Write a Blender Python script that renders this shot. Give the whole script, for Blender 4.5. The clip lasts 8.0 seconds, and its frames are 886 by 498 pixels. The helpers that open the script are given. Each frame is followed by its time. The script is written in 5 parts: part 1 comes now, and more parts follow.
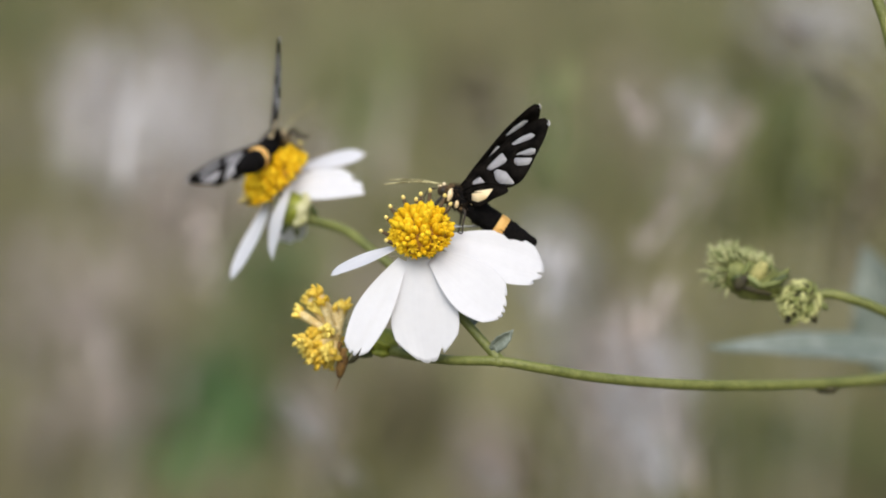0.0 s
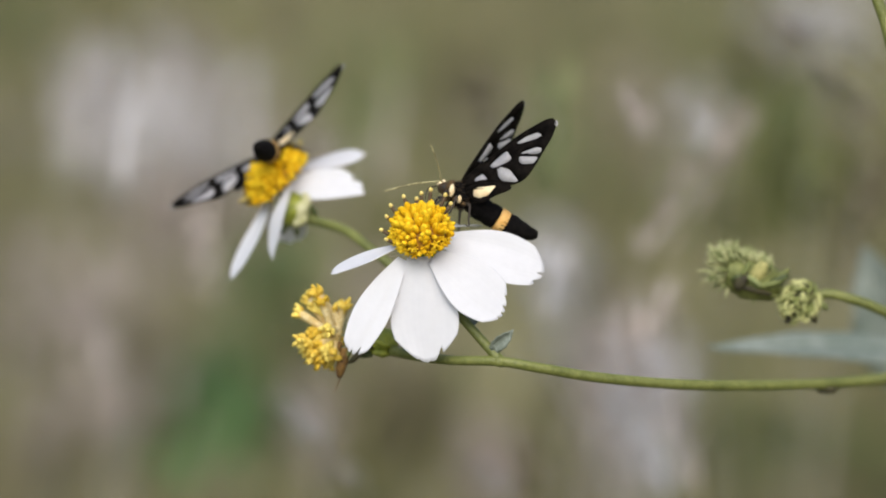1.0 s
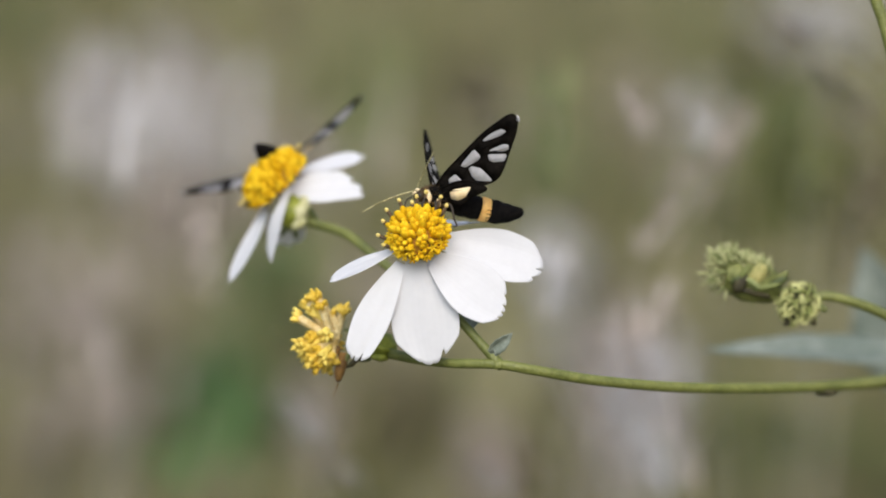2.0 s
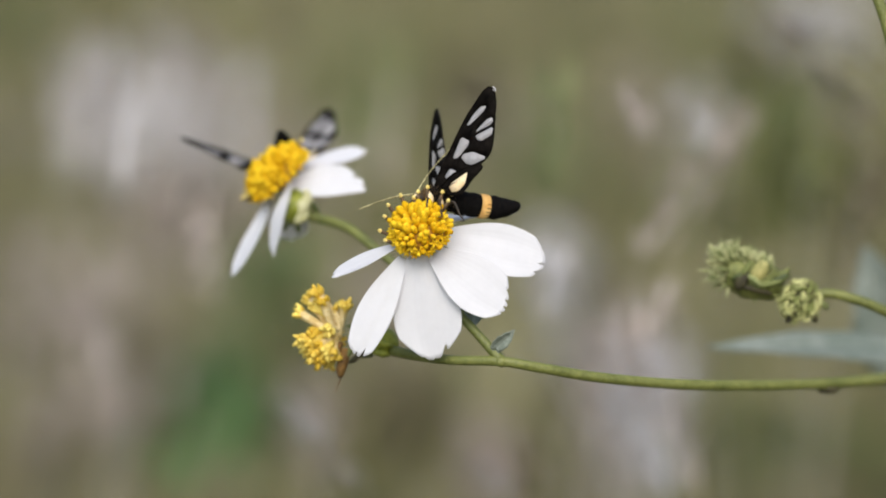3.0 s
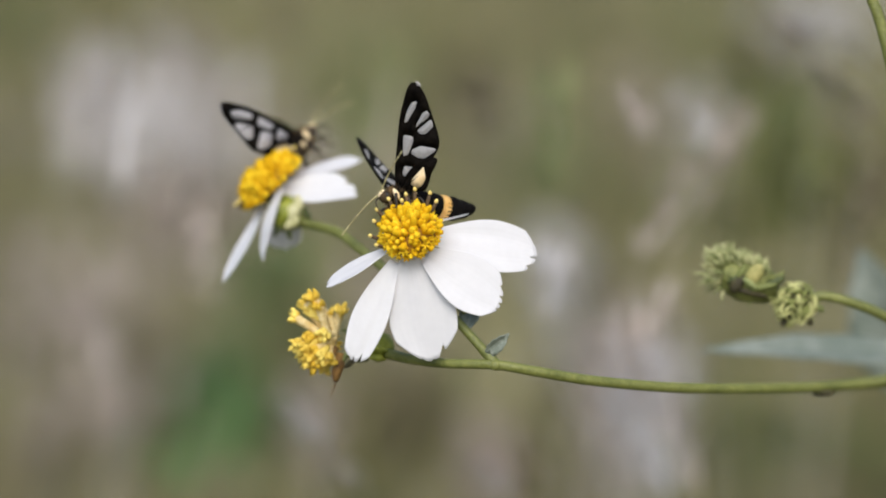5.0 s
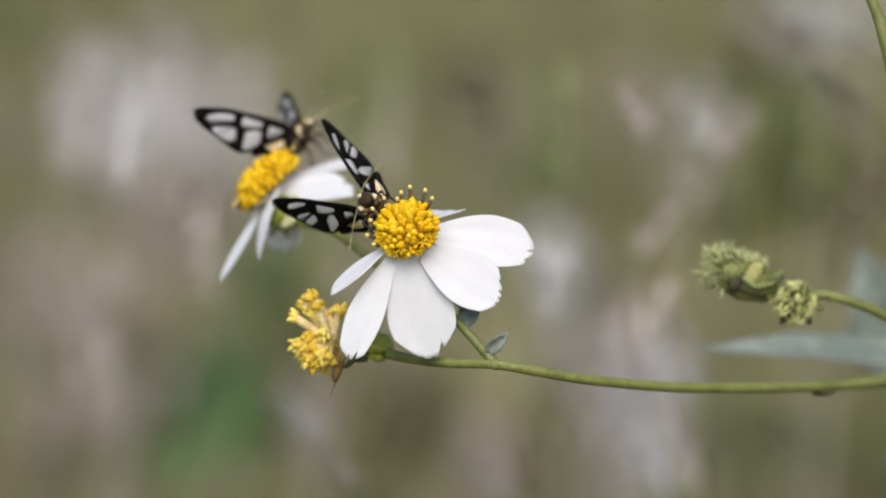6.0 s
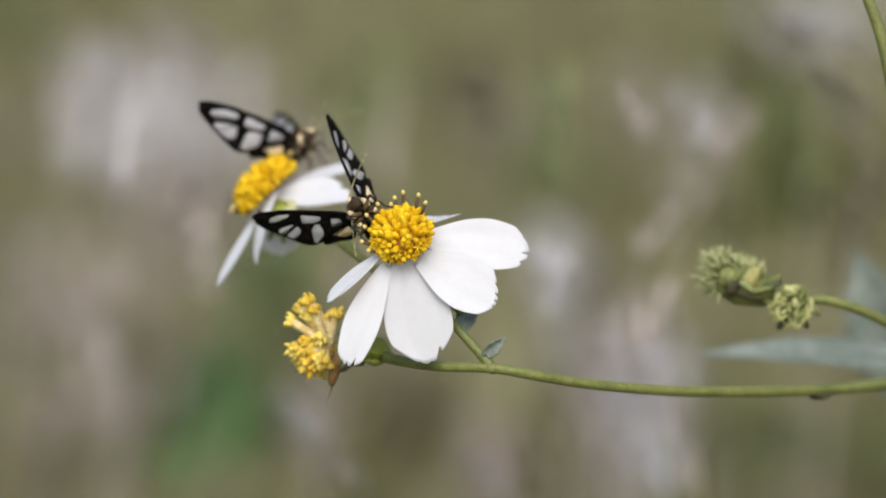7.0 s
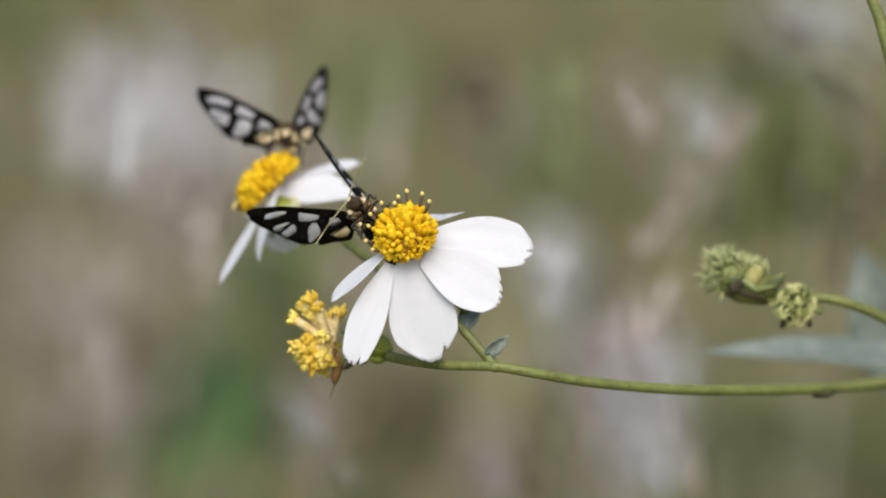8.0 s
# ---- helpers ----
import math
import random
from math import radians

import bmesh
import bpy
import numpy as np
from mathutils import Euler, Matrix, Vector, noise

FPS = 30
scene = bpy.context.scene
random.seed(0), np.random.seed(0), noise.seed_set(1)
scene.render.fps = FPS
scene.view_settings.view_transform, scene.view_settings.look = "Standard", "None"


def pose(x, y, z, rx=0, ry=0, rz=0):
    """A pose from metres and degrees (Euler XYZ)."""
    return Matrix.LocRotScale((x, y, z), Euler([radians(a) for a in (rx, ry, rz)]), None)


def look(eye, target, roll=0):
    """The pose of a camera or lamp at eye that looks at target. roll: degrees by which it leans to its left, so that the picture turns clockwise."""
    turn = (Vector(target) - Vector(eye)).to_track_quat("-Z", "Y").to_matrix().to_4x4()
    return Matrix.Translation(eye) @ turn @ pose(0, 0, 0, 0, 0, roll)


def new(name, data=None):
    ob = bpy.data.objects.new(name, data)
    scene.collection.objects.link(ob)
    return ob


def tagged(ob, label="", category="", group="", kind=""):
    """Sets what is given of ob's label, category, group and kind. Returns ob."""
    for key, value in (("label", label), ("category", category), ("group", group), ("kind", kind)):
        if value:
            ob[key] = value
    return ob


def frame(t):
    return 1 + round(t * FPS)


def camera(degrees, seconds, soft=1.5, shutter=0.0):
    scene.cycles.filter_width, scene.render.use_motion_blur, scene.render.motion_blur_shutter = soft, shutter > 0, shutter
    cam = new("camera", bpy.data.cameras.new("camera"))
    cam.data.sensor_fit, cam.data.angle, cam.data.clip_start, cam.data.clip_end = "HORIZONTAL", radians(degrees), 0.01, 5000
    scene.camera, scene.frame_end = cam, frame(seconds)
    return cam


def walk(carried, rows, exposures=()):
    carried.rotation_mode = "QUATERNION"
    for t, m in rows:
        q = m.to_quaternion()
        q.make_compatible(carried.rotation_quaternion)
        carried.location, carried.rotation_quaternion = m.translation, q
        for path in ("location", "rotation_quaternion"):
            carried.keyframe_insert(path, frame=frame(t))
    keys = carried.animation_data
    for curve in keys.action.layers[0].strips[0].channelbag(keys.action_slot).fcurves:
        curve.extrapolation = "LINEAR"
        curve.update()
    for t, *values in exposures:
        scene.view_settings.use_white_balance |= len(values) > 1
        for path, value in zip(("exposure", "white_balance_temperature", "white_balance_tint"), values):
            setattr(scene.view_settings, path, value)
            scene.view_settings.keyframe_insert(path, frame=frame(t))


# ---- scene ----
MM = 0.001
# Plane of the flowers: x right, y away, z up, leaning with the view, 62 cm above the ground.
SUBJECT = Matrix.Translation((0, 0, 0.62)) @ pose(0, 0, 0, -12)


def mm_pose(x, y, z, rx=0, ry=0, rz=0):
    """A pose in millimetres and degrees."""
    return pose(x * MM, y * MM, z * MM, rx, ry, rz)


def rest(x, y, z, rx=0, ry=0, rz=0):
    """A pose in millimetres in the plane of the flowers."""
    return SUBJECT @ mm_pose(x, y, z, rx, ry, rz)


# ---- camera ----
cam = camera(20, 8.0, soft=1.9)
cam.data.dof.use_dof = True
cam.data.dof.focus_distance = 0.3557
cam.data.dof.aperture_fstop = 8.6
EYE = SUBJECT @ pose(0, -0.3557, 0, 90)
walk(cam, [(0.0, EYE), (8.0, EYE)])
scene.view_settings.exposure = 0.37

# ---- light: bright overcast ----
world = bpy.data.worlds.new("overcast_sky")
scene.world = world
world.use_nodes = True
sky = world.node_tree.nodes.new("ShaderNodeTexSky")
sky.sky_type, sky.sun_disc = "NISHITA", False
sky.sun_elevation, sky.sun_rotation = radians(49), radians(162)
sky.dust_density, sky.air_density = 4.0, 1.0
back = world.node_tree.nodes["Background"]
back.inputs["Strength"].default_value = 0.12
world.node_tree.links.new(sky.outputs[0], back.inputs["Color"])
sun = new("sun", bpy.data.lights.new("sun", "SUN"))
sun.data.energy, sun.data.angle, sun.data.color = 1.5, radians(50), (1, 0.985, 0.955)
sun.matrix_world = look((-0.7, -2.2, 2.7), (0, 0, 0))


# ---- materials ----
def surface(name, dark, light, scale, rough=0.6, bump=0.0, fine=4.0, through_light=0.0, see_through=0.0, by_piece=0.0, low=0.35, high=0.65, gloss=0.5):
    """Two colours mixed by coarse and fine noise, with relief; by_piece shifts the mix from piece to piece."""
    m = bpy.data.materials.new(name)
    m.use_nodes = True
    nodes, links = m.node_tree.nodes, m.node_tree.links
    bsdf, out = nodes["Principled BSDF"], nodes["Material Output"]
    where = nodes.new("ShaderNodeTexCoord")
    coarse, grain = nodes.new("ShaderNodeTexNoise"), nodes.new("ShaderNodeTexNoise")
    coarse.inputs["Scale"].default_value, grain.inputs["Scale"].default_value = scale, scale * fine
    coarse.inputs["Detail"].default_value, grain.inputs["Detail"].default_value = 3, 4
    for n in (coarse, grain):
        links.new(where.outputs["Object"], n.inputs["Vector"])
    blend = nodes.new("ShaderNodeMix")
    blend.data_type = "FLOAT"
    blend.inputs[0].default_value = 0.4
    links.new(coarse.outputs["Fac"], blend.inputs[2])
    links.new(grain.outputs["Fac"], blend.inputs[3])
    value = blend.outputs[0]
    if by_piece:
        info = nodes.new("ShaderNodeObjectInfo" if by_piece > 0 else "ShaderNodeNewGeometry")
        shift = nodes.new("ShaderNodeMath")
        shift.operation = "MULTIPLY_ADD"
        links.new(info.outputs["Random" if by_piece > 0 else "Random Per Island"], shift.inputs[0])
        shift.inputs[1].default_value = abs(by_piece)
        links.new(value, shift.inputs[2])
        centre = nodes.new("ShaderNodeMath")
        centre.operation = "SUBTRACT"
        links.new(shift.outputs[0], centre.inputs[0])
        centre.inputs[1].default_value = abs(by_piece) / 2
        value = centre.outputs[0]
    ramp = nodes.new("ShaderNodeValToRGB")
    ramp.color_ramp.elements[0].position, ramp.color_ramp.elements[1].position = low, high
    ramp.color_ramp.elements[0].color, ramp.color_ramp.elements[1].color = (*dark, 1), (*light, 1)
    links.new(value, ramp.inputs[0])
    links.new(ramp.outputs[0], bsdf.inputs["Base Color"])
    bsdf.inputs["Roughness"].default_value = rough
    bsdf.inputs["Specular IOR Level"].default_value = gloss
    if bump:
        relief = nodes.new("ShaderNodeBump")
        relief.inputs["Strength"].default_value = bump
        relief.inputs["Distance"].default_value = 0.25 / scale
        links.new(grain.outputs["Fac"], relief.inputs["Height"])
        links.new(relief.outputs[0], bsdf.inputs["Normal"])
    last = bsdf.outputs[0]
    if through_light:
        glow = nodes.new("ShaderNodeBsdfTranslucent")
        links.new(ramp.outputs[0], glow.inputs["Color"])
        mix = nodes.new("ShaderNodeMixShader")
        mix.inputs[0].default_value = through_light
        links.new(last, mix.inputs[1])
        links.new(glow.outputs[0], mix.inputs[2])
        last = mix.outputs[0]
    if see_through:
        clear = nodes.new("ShaderNodeBsdfTransparent")
        mix = nodes.new("ShaderNodeMixShader")
        mix.inputs[0].default_value = see_through
        links.new(last, mix.inputs[1])
        links.new(clear.outputs[0], mix.inputs[2])
        last = mix.outputs[0]
    links.new(last, out.inputs["Surface"])
    return m


def petal_material():
    """Matt white ray petal with faint lengthwise veins along its own length."""
    m = surface("petal_white", (0.725, 0.74, 0.77), (0.755, 0.77, 0.80), 250, 0.65, 0.0, through_light=0.18, gloss=0.2)
    nodes, links = m.node_tree.nodes, m.node_tree.links
    uv = nodes.new("ShaderNodeUVMap")
    wave = nodes.new("ShaderNodeTexWave")
    wave.bands_direction = "X"
    wave.inputs["Scale"].default_value, wave.inputs["Distortion"].default_value = 3.2, 0.8
    wave.inputs["Detail"].default_value = 2
    links.new(uv.outputs[0], wave.inputs["Vector"])
    relief = nodes.new("ShaderNodeBump")
    relief.inputs["Strength"].default_value, relief.inputs["Distance"].default_value = 0.07, 0.0001
    links.new(wave.outputs["Fac"], relief.inputs["Height"])
    links.new(relief.outputs[0], nodes["Principled BSDF"].inputs["Normal"])
    return m


PETAL = petal_material()
YELLOW = surface("floret_yellow", (0.77, 0.46, 0.008), (0.94, 0.665, 0.03), 1500, 0.75, 0.35, by_piece=0.5, gloss=0.12, through_light=0.12)
YELLOW_TIP = surface("pollen_yellow", (0.80, 0.58, 0.10), (0.93, 0.80, 0.32), 2500, 0.7, 0.5)
ANTHER = surface("anther_brown", (0.03, 0.018, 0.008), (0.12, 0.07, 0.02), 1500, 0.6, 0.2)
# ochre of the dome, darkened to paint the shade between the florets
DISC_GAP_SHADE = surface("disc_ochre_gap_shade", (0.22, 0.10, 0.003), (0.42, 0.22, 0.006), 900, 0.7, 0.4)
WITHERED = surface("withered_yellow", (0.66, 0.44, 0.03), (0.93, 0.75, 0.17), 700, 0.7, 0.5, by_piece=0.5)
CREAM_TUBE = surface("withered_cream", (0.58, 0.41, 0.13), (0.86, 0.74, 0.42), 700, 0.7, 0.4)
BROWN = surface("withered_brown", (0.07, 0.035, 0.01), (0.30, 0.16, 0.035), 600, 0.8, 0.5)
GREEN_STEM = surface("stem_green", (0.105, 0.125, 0.026), (0.21, 0.23, 0.06), 260, 0.5, 0.25, fine=6)
GREEN_CALYX = surface("calyx_green", (0.13, 0.165, 0.012), (0.31, 0.34, 0.04), 420, 0.55, 0.3, fine=3)
BRACT = surface("bract_green", (0.045, 0.065, 0.015), (0.16, 0.19, 0.05), 500, 0.6, 0.3, by_piece=0.4)
DARK = surface("bract_dark", (0.016, 0.014, 0.004), (0.06, 0.052, 0.014), 600, 0.7, 0.4)
BUD_GREEN = surface("bud_green", (0.08, 0.10, 0.02), (0.23, 0.25, 0.07), 330, 0.6, 0.5)
YELLOW_BRACT = surface("bract_yellow", (0.28, 0.28, 0.08), (0.48, 0.44, 0.17), 700, 0.6, 0.3)
HAIR = surface("bud_hair", (0.20, 0.24, 0.08), (0.52, 0.53, 0.27), 700, 0.7, 0.3, by_piece=0.6)
CURL = surface("bud_curl", (0.20, 0.23, 0.06), (0.56, 0.57, 0.24), 600, 0.65, 0.3, by_piece=0.7)
PALE_BRACT = surface("bract_pale", (0.40, 0.40, 0.17), (0.6, 0.59, 0.36), 600, 0.6, 0.2)
LEAF = surface("leaf_grey_green", (0.15, 0.19, 0.155), (0.27, 0.31, 0.27), 120, 0.5, 0.2, through_light=0.15)
SMALL_LEAF = surface("bud_leaf_grey", (0.13, 0.16, 0.125), (0.27, 0.31, 0.26), 500, 0.55, 0.2)
BLACK_FUR = surface("moth_black", (0.003, 0.003, 0.0035), (0.009, 0.008, 0.007), 1800, 0.8, 0.8, fine=3, gloss=0.06)
BROWN_FUR = surface("moth_brown_fur", (0.014, 0.009, 0.004), (0.095, 0.058, 0.022), 2200, 0.85, 0.9, fine=3)
TAN_FUR = surface("moth_tan_fur", (0.03, 0.018, 0.006), (0.18, 0.108, 0.036), 2600, 0.85, 0.9, fine=3)
ORANGE = surface("moth_orange", (0.70, 0.36, 0.08), (0.88, 0.58, 0.20), 1400, 0.75, 0.6)
CREAM = surface("moth_cream", (0.80, 0.60, 0.31), (0.9, 0.77, 0.51), 900, 0.7, 0.3)
WING = surface("wing_black", (0.0015, 0.0015, 0.0015), (0.012, 0.010, 0.008), 700, 0.7, 0.35, fine=8, gloss=0.03)
WINDOW = surface("wing_window", (0.62, 0.61, 0.64), (0.77, 0.76, 0.79), 500, 0.35, 0.15, through_light=0.35, see_through=0.46)
FEELER = surface("antenna_pale", (0.16, 0.14, 0.05), (0.58, 0.53, 0.28), 1200, 0.7, 0.2, low=0.42, high=0.58)
LEG = surface("leg_black", (0.01, 0.008, 0.006), (0.05, 0.035, 0.02), 1500, 0.6, 0.3)
EYE_BLACK = surface("eye_black", (0.008, 0.007, 0.006), (0.02, 0.017, 0.014), 3000, 0.5, 0.2)
SOIL = surface("meadow_soil", (0.155, 0.15, 0.072), (0.30, 0.28, 0.165), 1.6, 0.95, 0.6, fine=14)
GRASS_OLIVE = surface("grass_olive", (0.152, 0.155, 0.058), (0.355, 0.335, 0.18), 5, 0.7, 0, by_piece=-0.6)
GRASS_GREEN = surface("grass_green", (0.122, 0.156, 0.062), (0.228, 0.266, 0.112), 6, 0.65, 0, by_piece=-0.5)
GRASS_DEEP = surface("grass_deep", (0.065, 0.08, 0.018), (0.13, 0.15, 0.04), 6, 0.65, 0, by_piece=-0.5)
GRASS_LUSH = surface("grass_lush", (0.07, 0.16, 0.045), (0.15, 0.28, 0.10), 6, 0.6, 0, by_piece=-0.5)
GRASS_DRY = surface("grass_dry", (0.375, 0.32, 0.28), (0.625, 0.555, 0.51), 6, 0.8, 0, by_piece=-0.5)
BLOSSOM = surface("far_blossom", (0.58, 0.57, 0.58), (0.78, 0.77, 0.785), 6, 0.7, 0, by_piece=-0.5)
GRASS_BROWN = surface("grass_brown", (0.12, 0.105, 0.06), (0.22, 0.19, 0.12), 6, 0.8, 0, by_piece=-0.5)


# ---- mesh helpers: all shapes in millimetres ----
def part(name, bm, material, parent=None, label="", at=None):
    """Links a bmesh in millimetres as one object under a thing or a part."""
    mesh = bpy.data.meshes.new(name)
    bmesh.ops.scale(bm, vec=(MM, MM, MM), verts=bm.verts)
    bmesh.ops.recalc_face_normals(bm, faces=bm.faces)
    bm.to_mesh(mesh)
    bm.free()
    for p in mesh.polygons:
        p.use_smooth = True
    for m in material if isinstance(material, (list, tuple)) else (material,):
        mesh.materials.append(m)
    return piece(name, mesh, parent, label, at)


def piece(name, mesh, parent, label="", at=None):
    """One more object on a mesh that may be shared."""
    ob = new(name, mesh)
    ob.parent = parent
    if at is not None:
        ob.matrix_basis = at
    return tagged(ob, label)


def thing(name, m, label, category, group=""):
    ob = new(name)
    ob.empty_display_size = 0.002
    ob.matrix_basis = m
    return tagged(ob, label, category, group)


def curve_points(points, steps=6, closed=False):
    """A smooth line through the points."""
    pts = [Vector(p) for p in points]
    n = len(pts)
    out = []
    for i in range(n if closed else n - 1):
        if closed:
            p0, p1, p2, p3 = pts[i - 1], pts[i], pts[(i + 1) % n], pts[(i + 2) % n]
        else:
            p0, p1, p2, p3 = pts[max(i - 1, 0)], pts[i], pts[i + 1], pts[min(i + 2, n - 1)]
        for k in range(steps):
            s = k / steps
            out.append(0.5 * ((2 * p1) + (p2 - p0) * s + (2 * p0 - 5 * p1 + 4 * p2 - p3) * s * s + (3 * p1 - p0 - 3 * p2 + p3) * s ** 3))
    if not closed:
        out.append(pts[-1])
    return out


def tube(bm, points, radii, sides=8, slot=0):
    """A closed round sweep; radii are spread evenly along it."""
    pts = [Vector(p) for p in points]
    n = len(pts)
    rings = []
    side = None
    for i, p in enumerate(pts):
        d = (pts[min(i + 1, n - 1)] - pts[max(i - 1, 0)]).normalized()
        if side is None:
            side = d.orthogonal().normalized()
        side = (side - d * side.dot(d)).normalized()
        other = d.cross(side)
        f = i / (n - 1) * (len(radii) - 1)
        j = min(int(f), len(radii) - 2)
        r = radii[j] + (radii[j + 1] - radii[j]) * (f - j)
        rings.append([bm.verts.new(p + r * (math.cos(a) * side + math.sin(a) * other)) for a in (2 * math.pi * k / sides for k in range(sides))])
    faces = [bm.faces.new((a[k], a[(k + 1) % sides], b[(k + 1) % sides], b[k])) for a, b in zip(rings, rings[1:]) for k in range(sides)]
    faces += [bm.faces.new(rings[0][::-1]), bm.faces.new(rings[-1])]
    for f in faces:
        f.material_index = slot


def lump(bm, centre, radii, axis=(0, 0, 1), rows=7, sides=10, rough=0.0, seed=0, slot=0):
    """An ellipsoid along an axis, its last radius along it, with an uneven skin."""
    turn = Vector((0, 0, 1)).rotation_difference(Vector(axis).normalized()).to_matrix()
    rings = []
    for i in range(rows + 1):
        a = math.pi * i / rows
        ring = []
        for k in range(1 if i in (0, rows) else sides):
            b = 2 * math.pi * k / sides
            v = Vector((math.sin(a) * math.cos(b), math.sin(a) * math.sin(b), math.cos(a)))
            s = 1 + rough * noise.noise(v * 2.5 + Vector((seed, 0, 0)))
            ring.append(bm.verts.new(Vector(centre) + turn @ Vector((v.x * radii[0], v.y * radii[1], v.z * radii[2])) * s))
        rings.append(ring)
    for a, b in zip(rings, rings[1:]):
        for k in range(sides):
            quad = [a[k % len(a)], b[k % len(b)], b[(k + 1) % len(b)], a[(k + 1) % len(a)]]
            f = bm.faces.new(list(dict.fromkeys(quad)))
            f.material_index = slot


def sheet(bm, grid, thick, uv=None):
    """A sheet through a grid of (point, normal), with a real thickness and closed edges."""
    nu, nv = len(grid), len(grid[0])
    top = [[bm.verts.new(p + n * thick / 2) for p, n in line] for line in grid]
    low = [[bm.verts.new(p - n * thick / 2) for p, n in line] for line in grid]
    layer = bm.loops.layers.uv.verify()

    def quad(vs, ij):
        f = bm.faces.new(vs)
        for loop, (i, j) in zip(f.loops, ij):
            loop[layer].uv = (j / (nv - 1), i / (nu - 1))
    for i in range(nu - 1):
        for j in range(nv - 1):
            c = [(i, j), (i + 1, j), (i + 1, j + 1), (i, j + 1)]
            quad([top[a][b] for a, b in c], c)
            quad([low[a][b] for a, b in c][::-1], c[::-1])
    rim = [(i, 0) for i in range(nu)] + [(nu - 1, j) for j in range(1, nv)] + [(i, nv - 1) for i in range(nu - 2, -1, -1)] + [(0, j) for j in range(nv - 2, 0, -1)]
    for a, b in zip(rim, rim[1:] + rim[:1]):
        quad([top[a[0]][a[1]], top[b[0]][b[1]], low[b[0]][b[1]], low[a[0]][a[1]]], [a, b, b, a])


# ---- ground and the meadow behind ----
def ground():
    bm = bmesh.new()
    xs = [-3000, -600, -120, -30] + [i * 0.5 - 6 for i in range(25)] + [30, 120, 600, 3000]
    ys = [-3000, -600, -120, -30] + [i * 0.5 - 4 for i in range(33)] + [30, 120, 600, 3000]
    grid = [[bm.verts.new((x * 1000, y * 1000, 25 * noise.noise(Vector((x * 0.9, y * 0.9, 0))) if abs(x) < 7 and -5 < y < 13 else 0)) for y in ys] for x in xs]
    for a, b in zip(grid, grid[1:]):
        for k in range(len(ys) - 1):
            bm.faces.new((a[k], b[k], b[k + 1], a[k + 1]))
    return tagged(part("ground", bm, SOIL), "brown and olive meadow soil under the grass", "ground", kind="structure")


def ribbons(name, material, blades, label, category):
    """Many grass blades and plume bits as one object: (root, tip, sideways bow, width) in metres."""
    verts, faces = [], []
    for root, tip, bow, width in blades:
        root, tip = Vector(root), Vector(tip)
        d = (tip - root).normalized()
        side = d.cross(Vector(bow) + Vector((0.01, 0.02, 0.03))).normalized()
        start = len(verts)
        for k in range(4):
            s = k / 3
            p = root.lerp(tip, s) + Vector(bow) * (4 * s * (1 - s))
            w = width * (1.0, 0.95, 0.7, 0.12)[k] / 2
            verts += [p - side * w, p + side * w]
        for k in range(3):
            a = start + 2 * k
            faces.append((a, a + 1, a + 3, a + 2))
    mesh = bpy.data.meshes.new(name)
    mesh.from_pydata(verts, [], faces)
    mesh.materials.append(material)
    return tagged(new(name, mesh), label, category, kind="stuff")


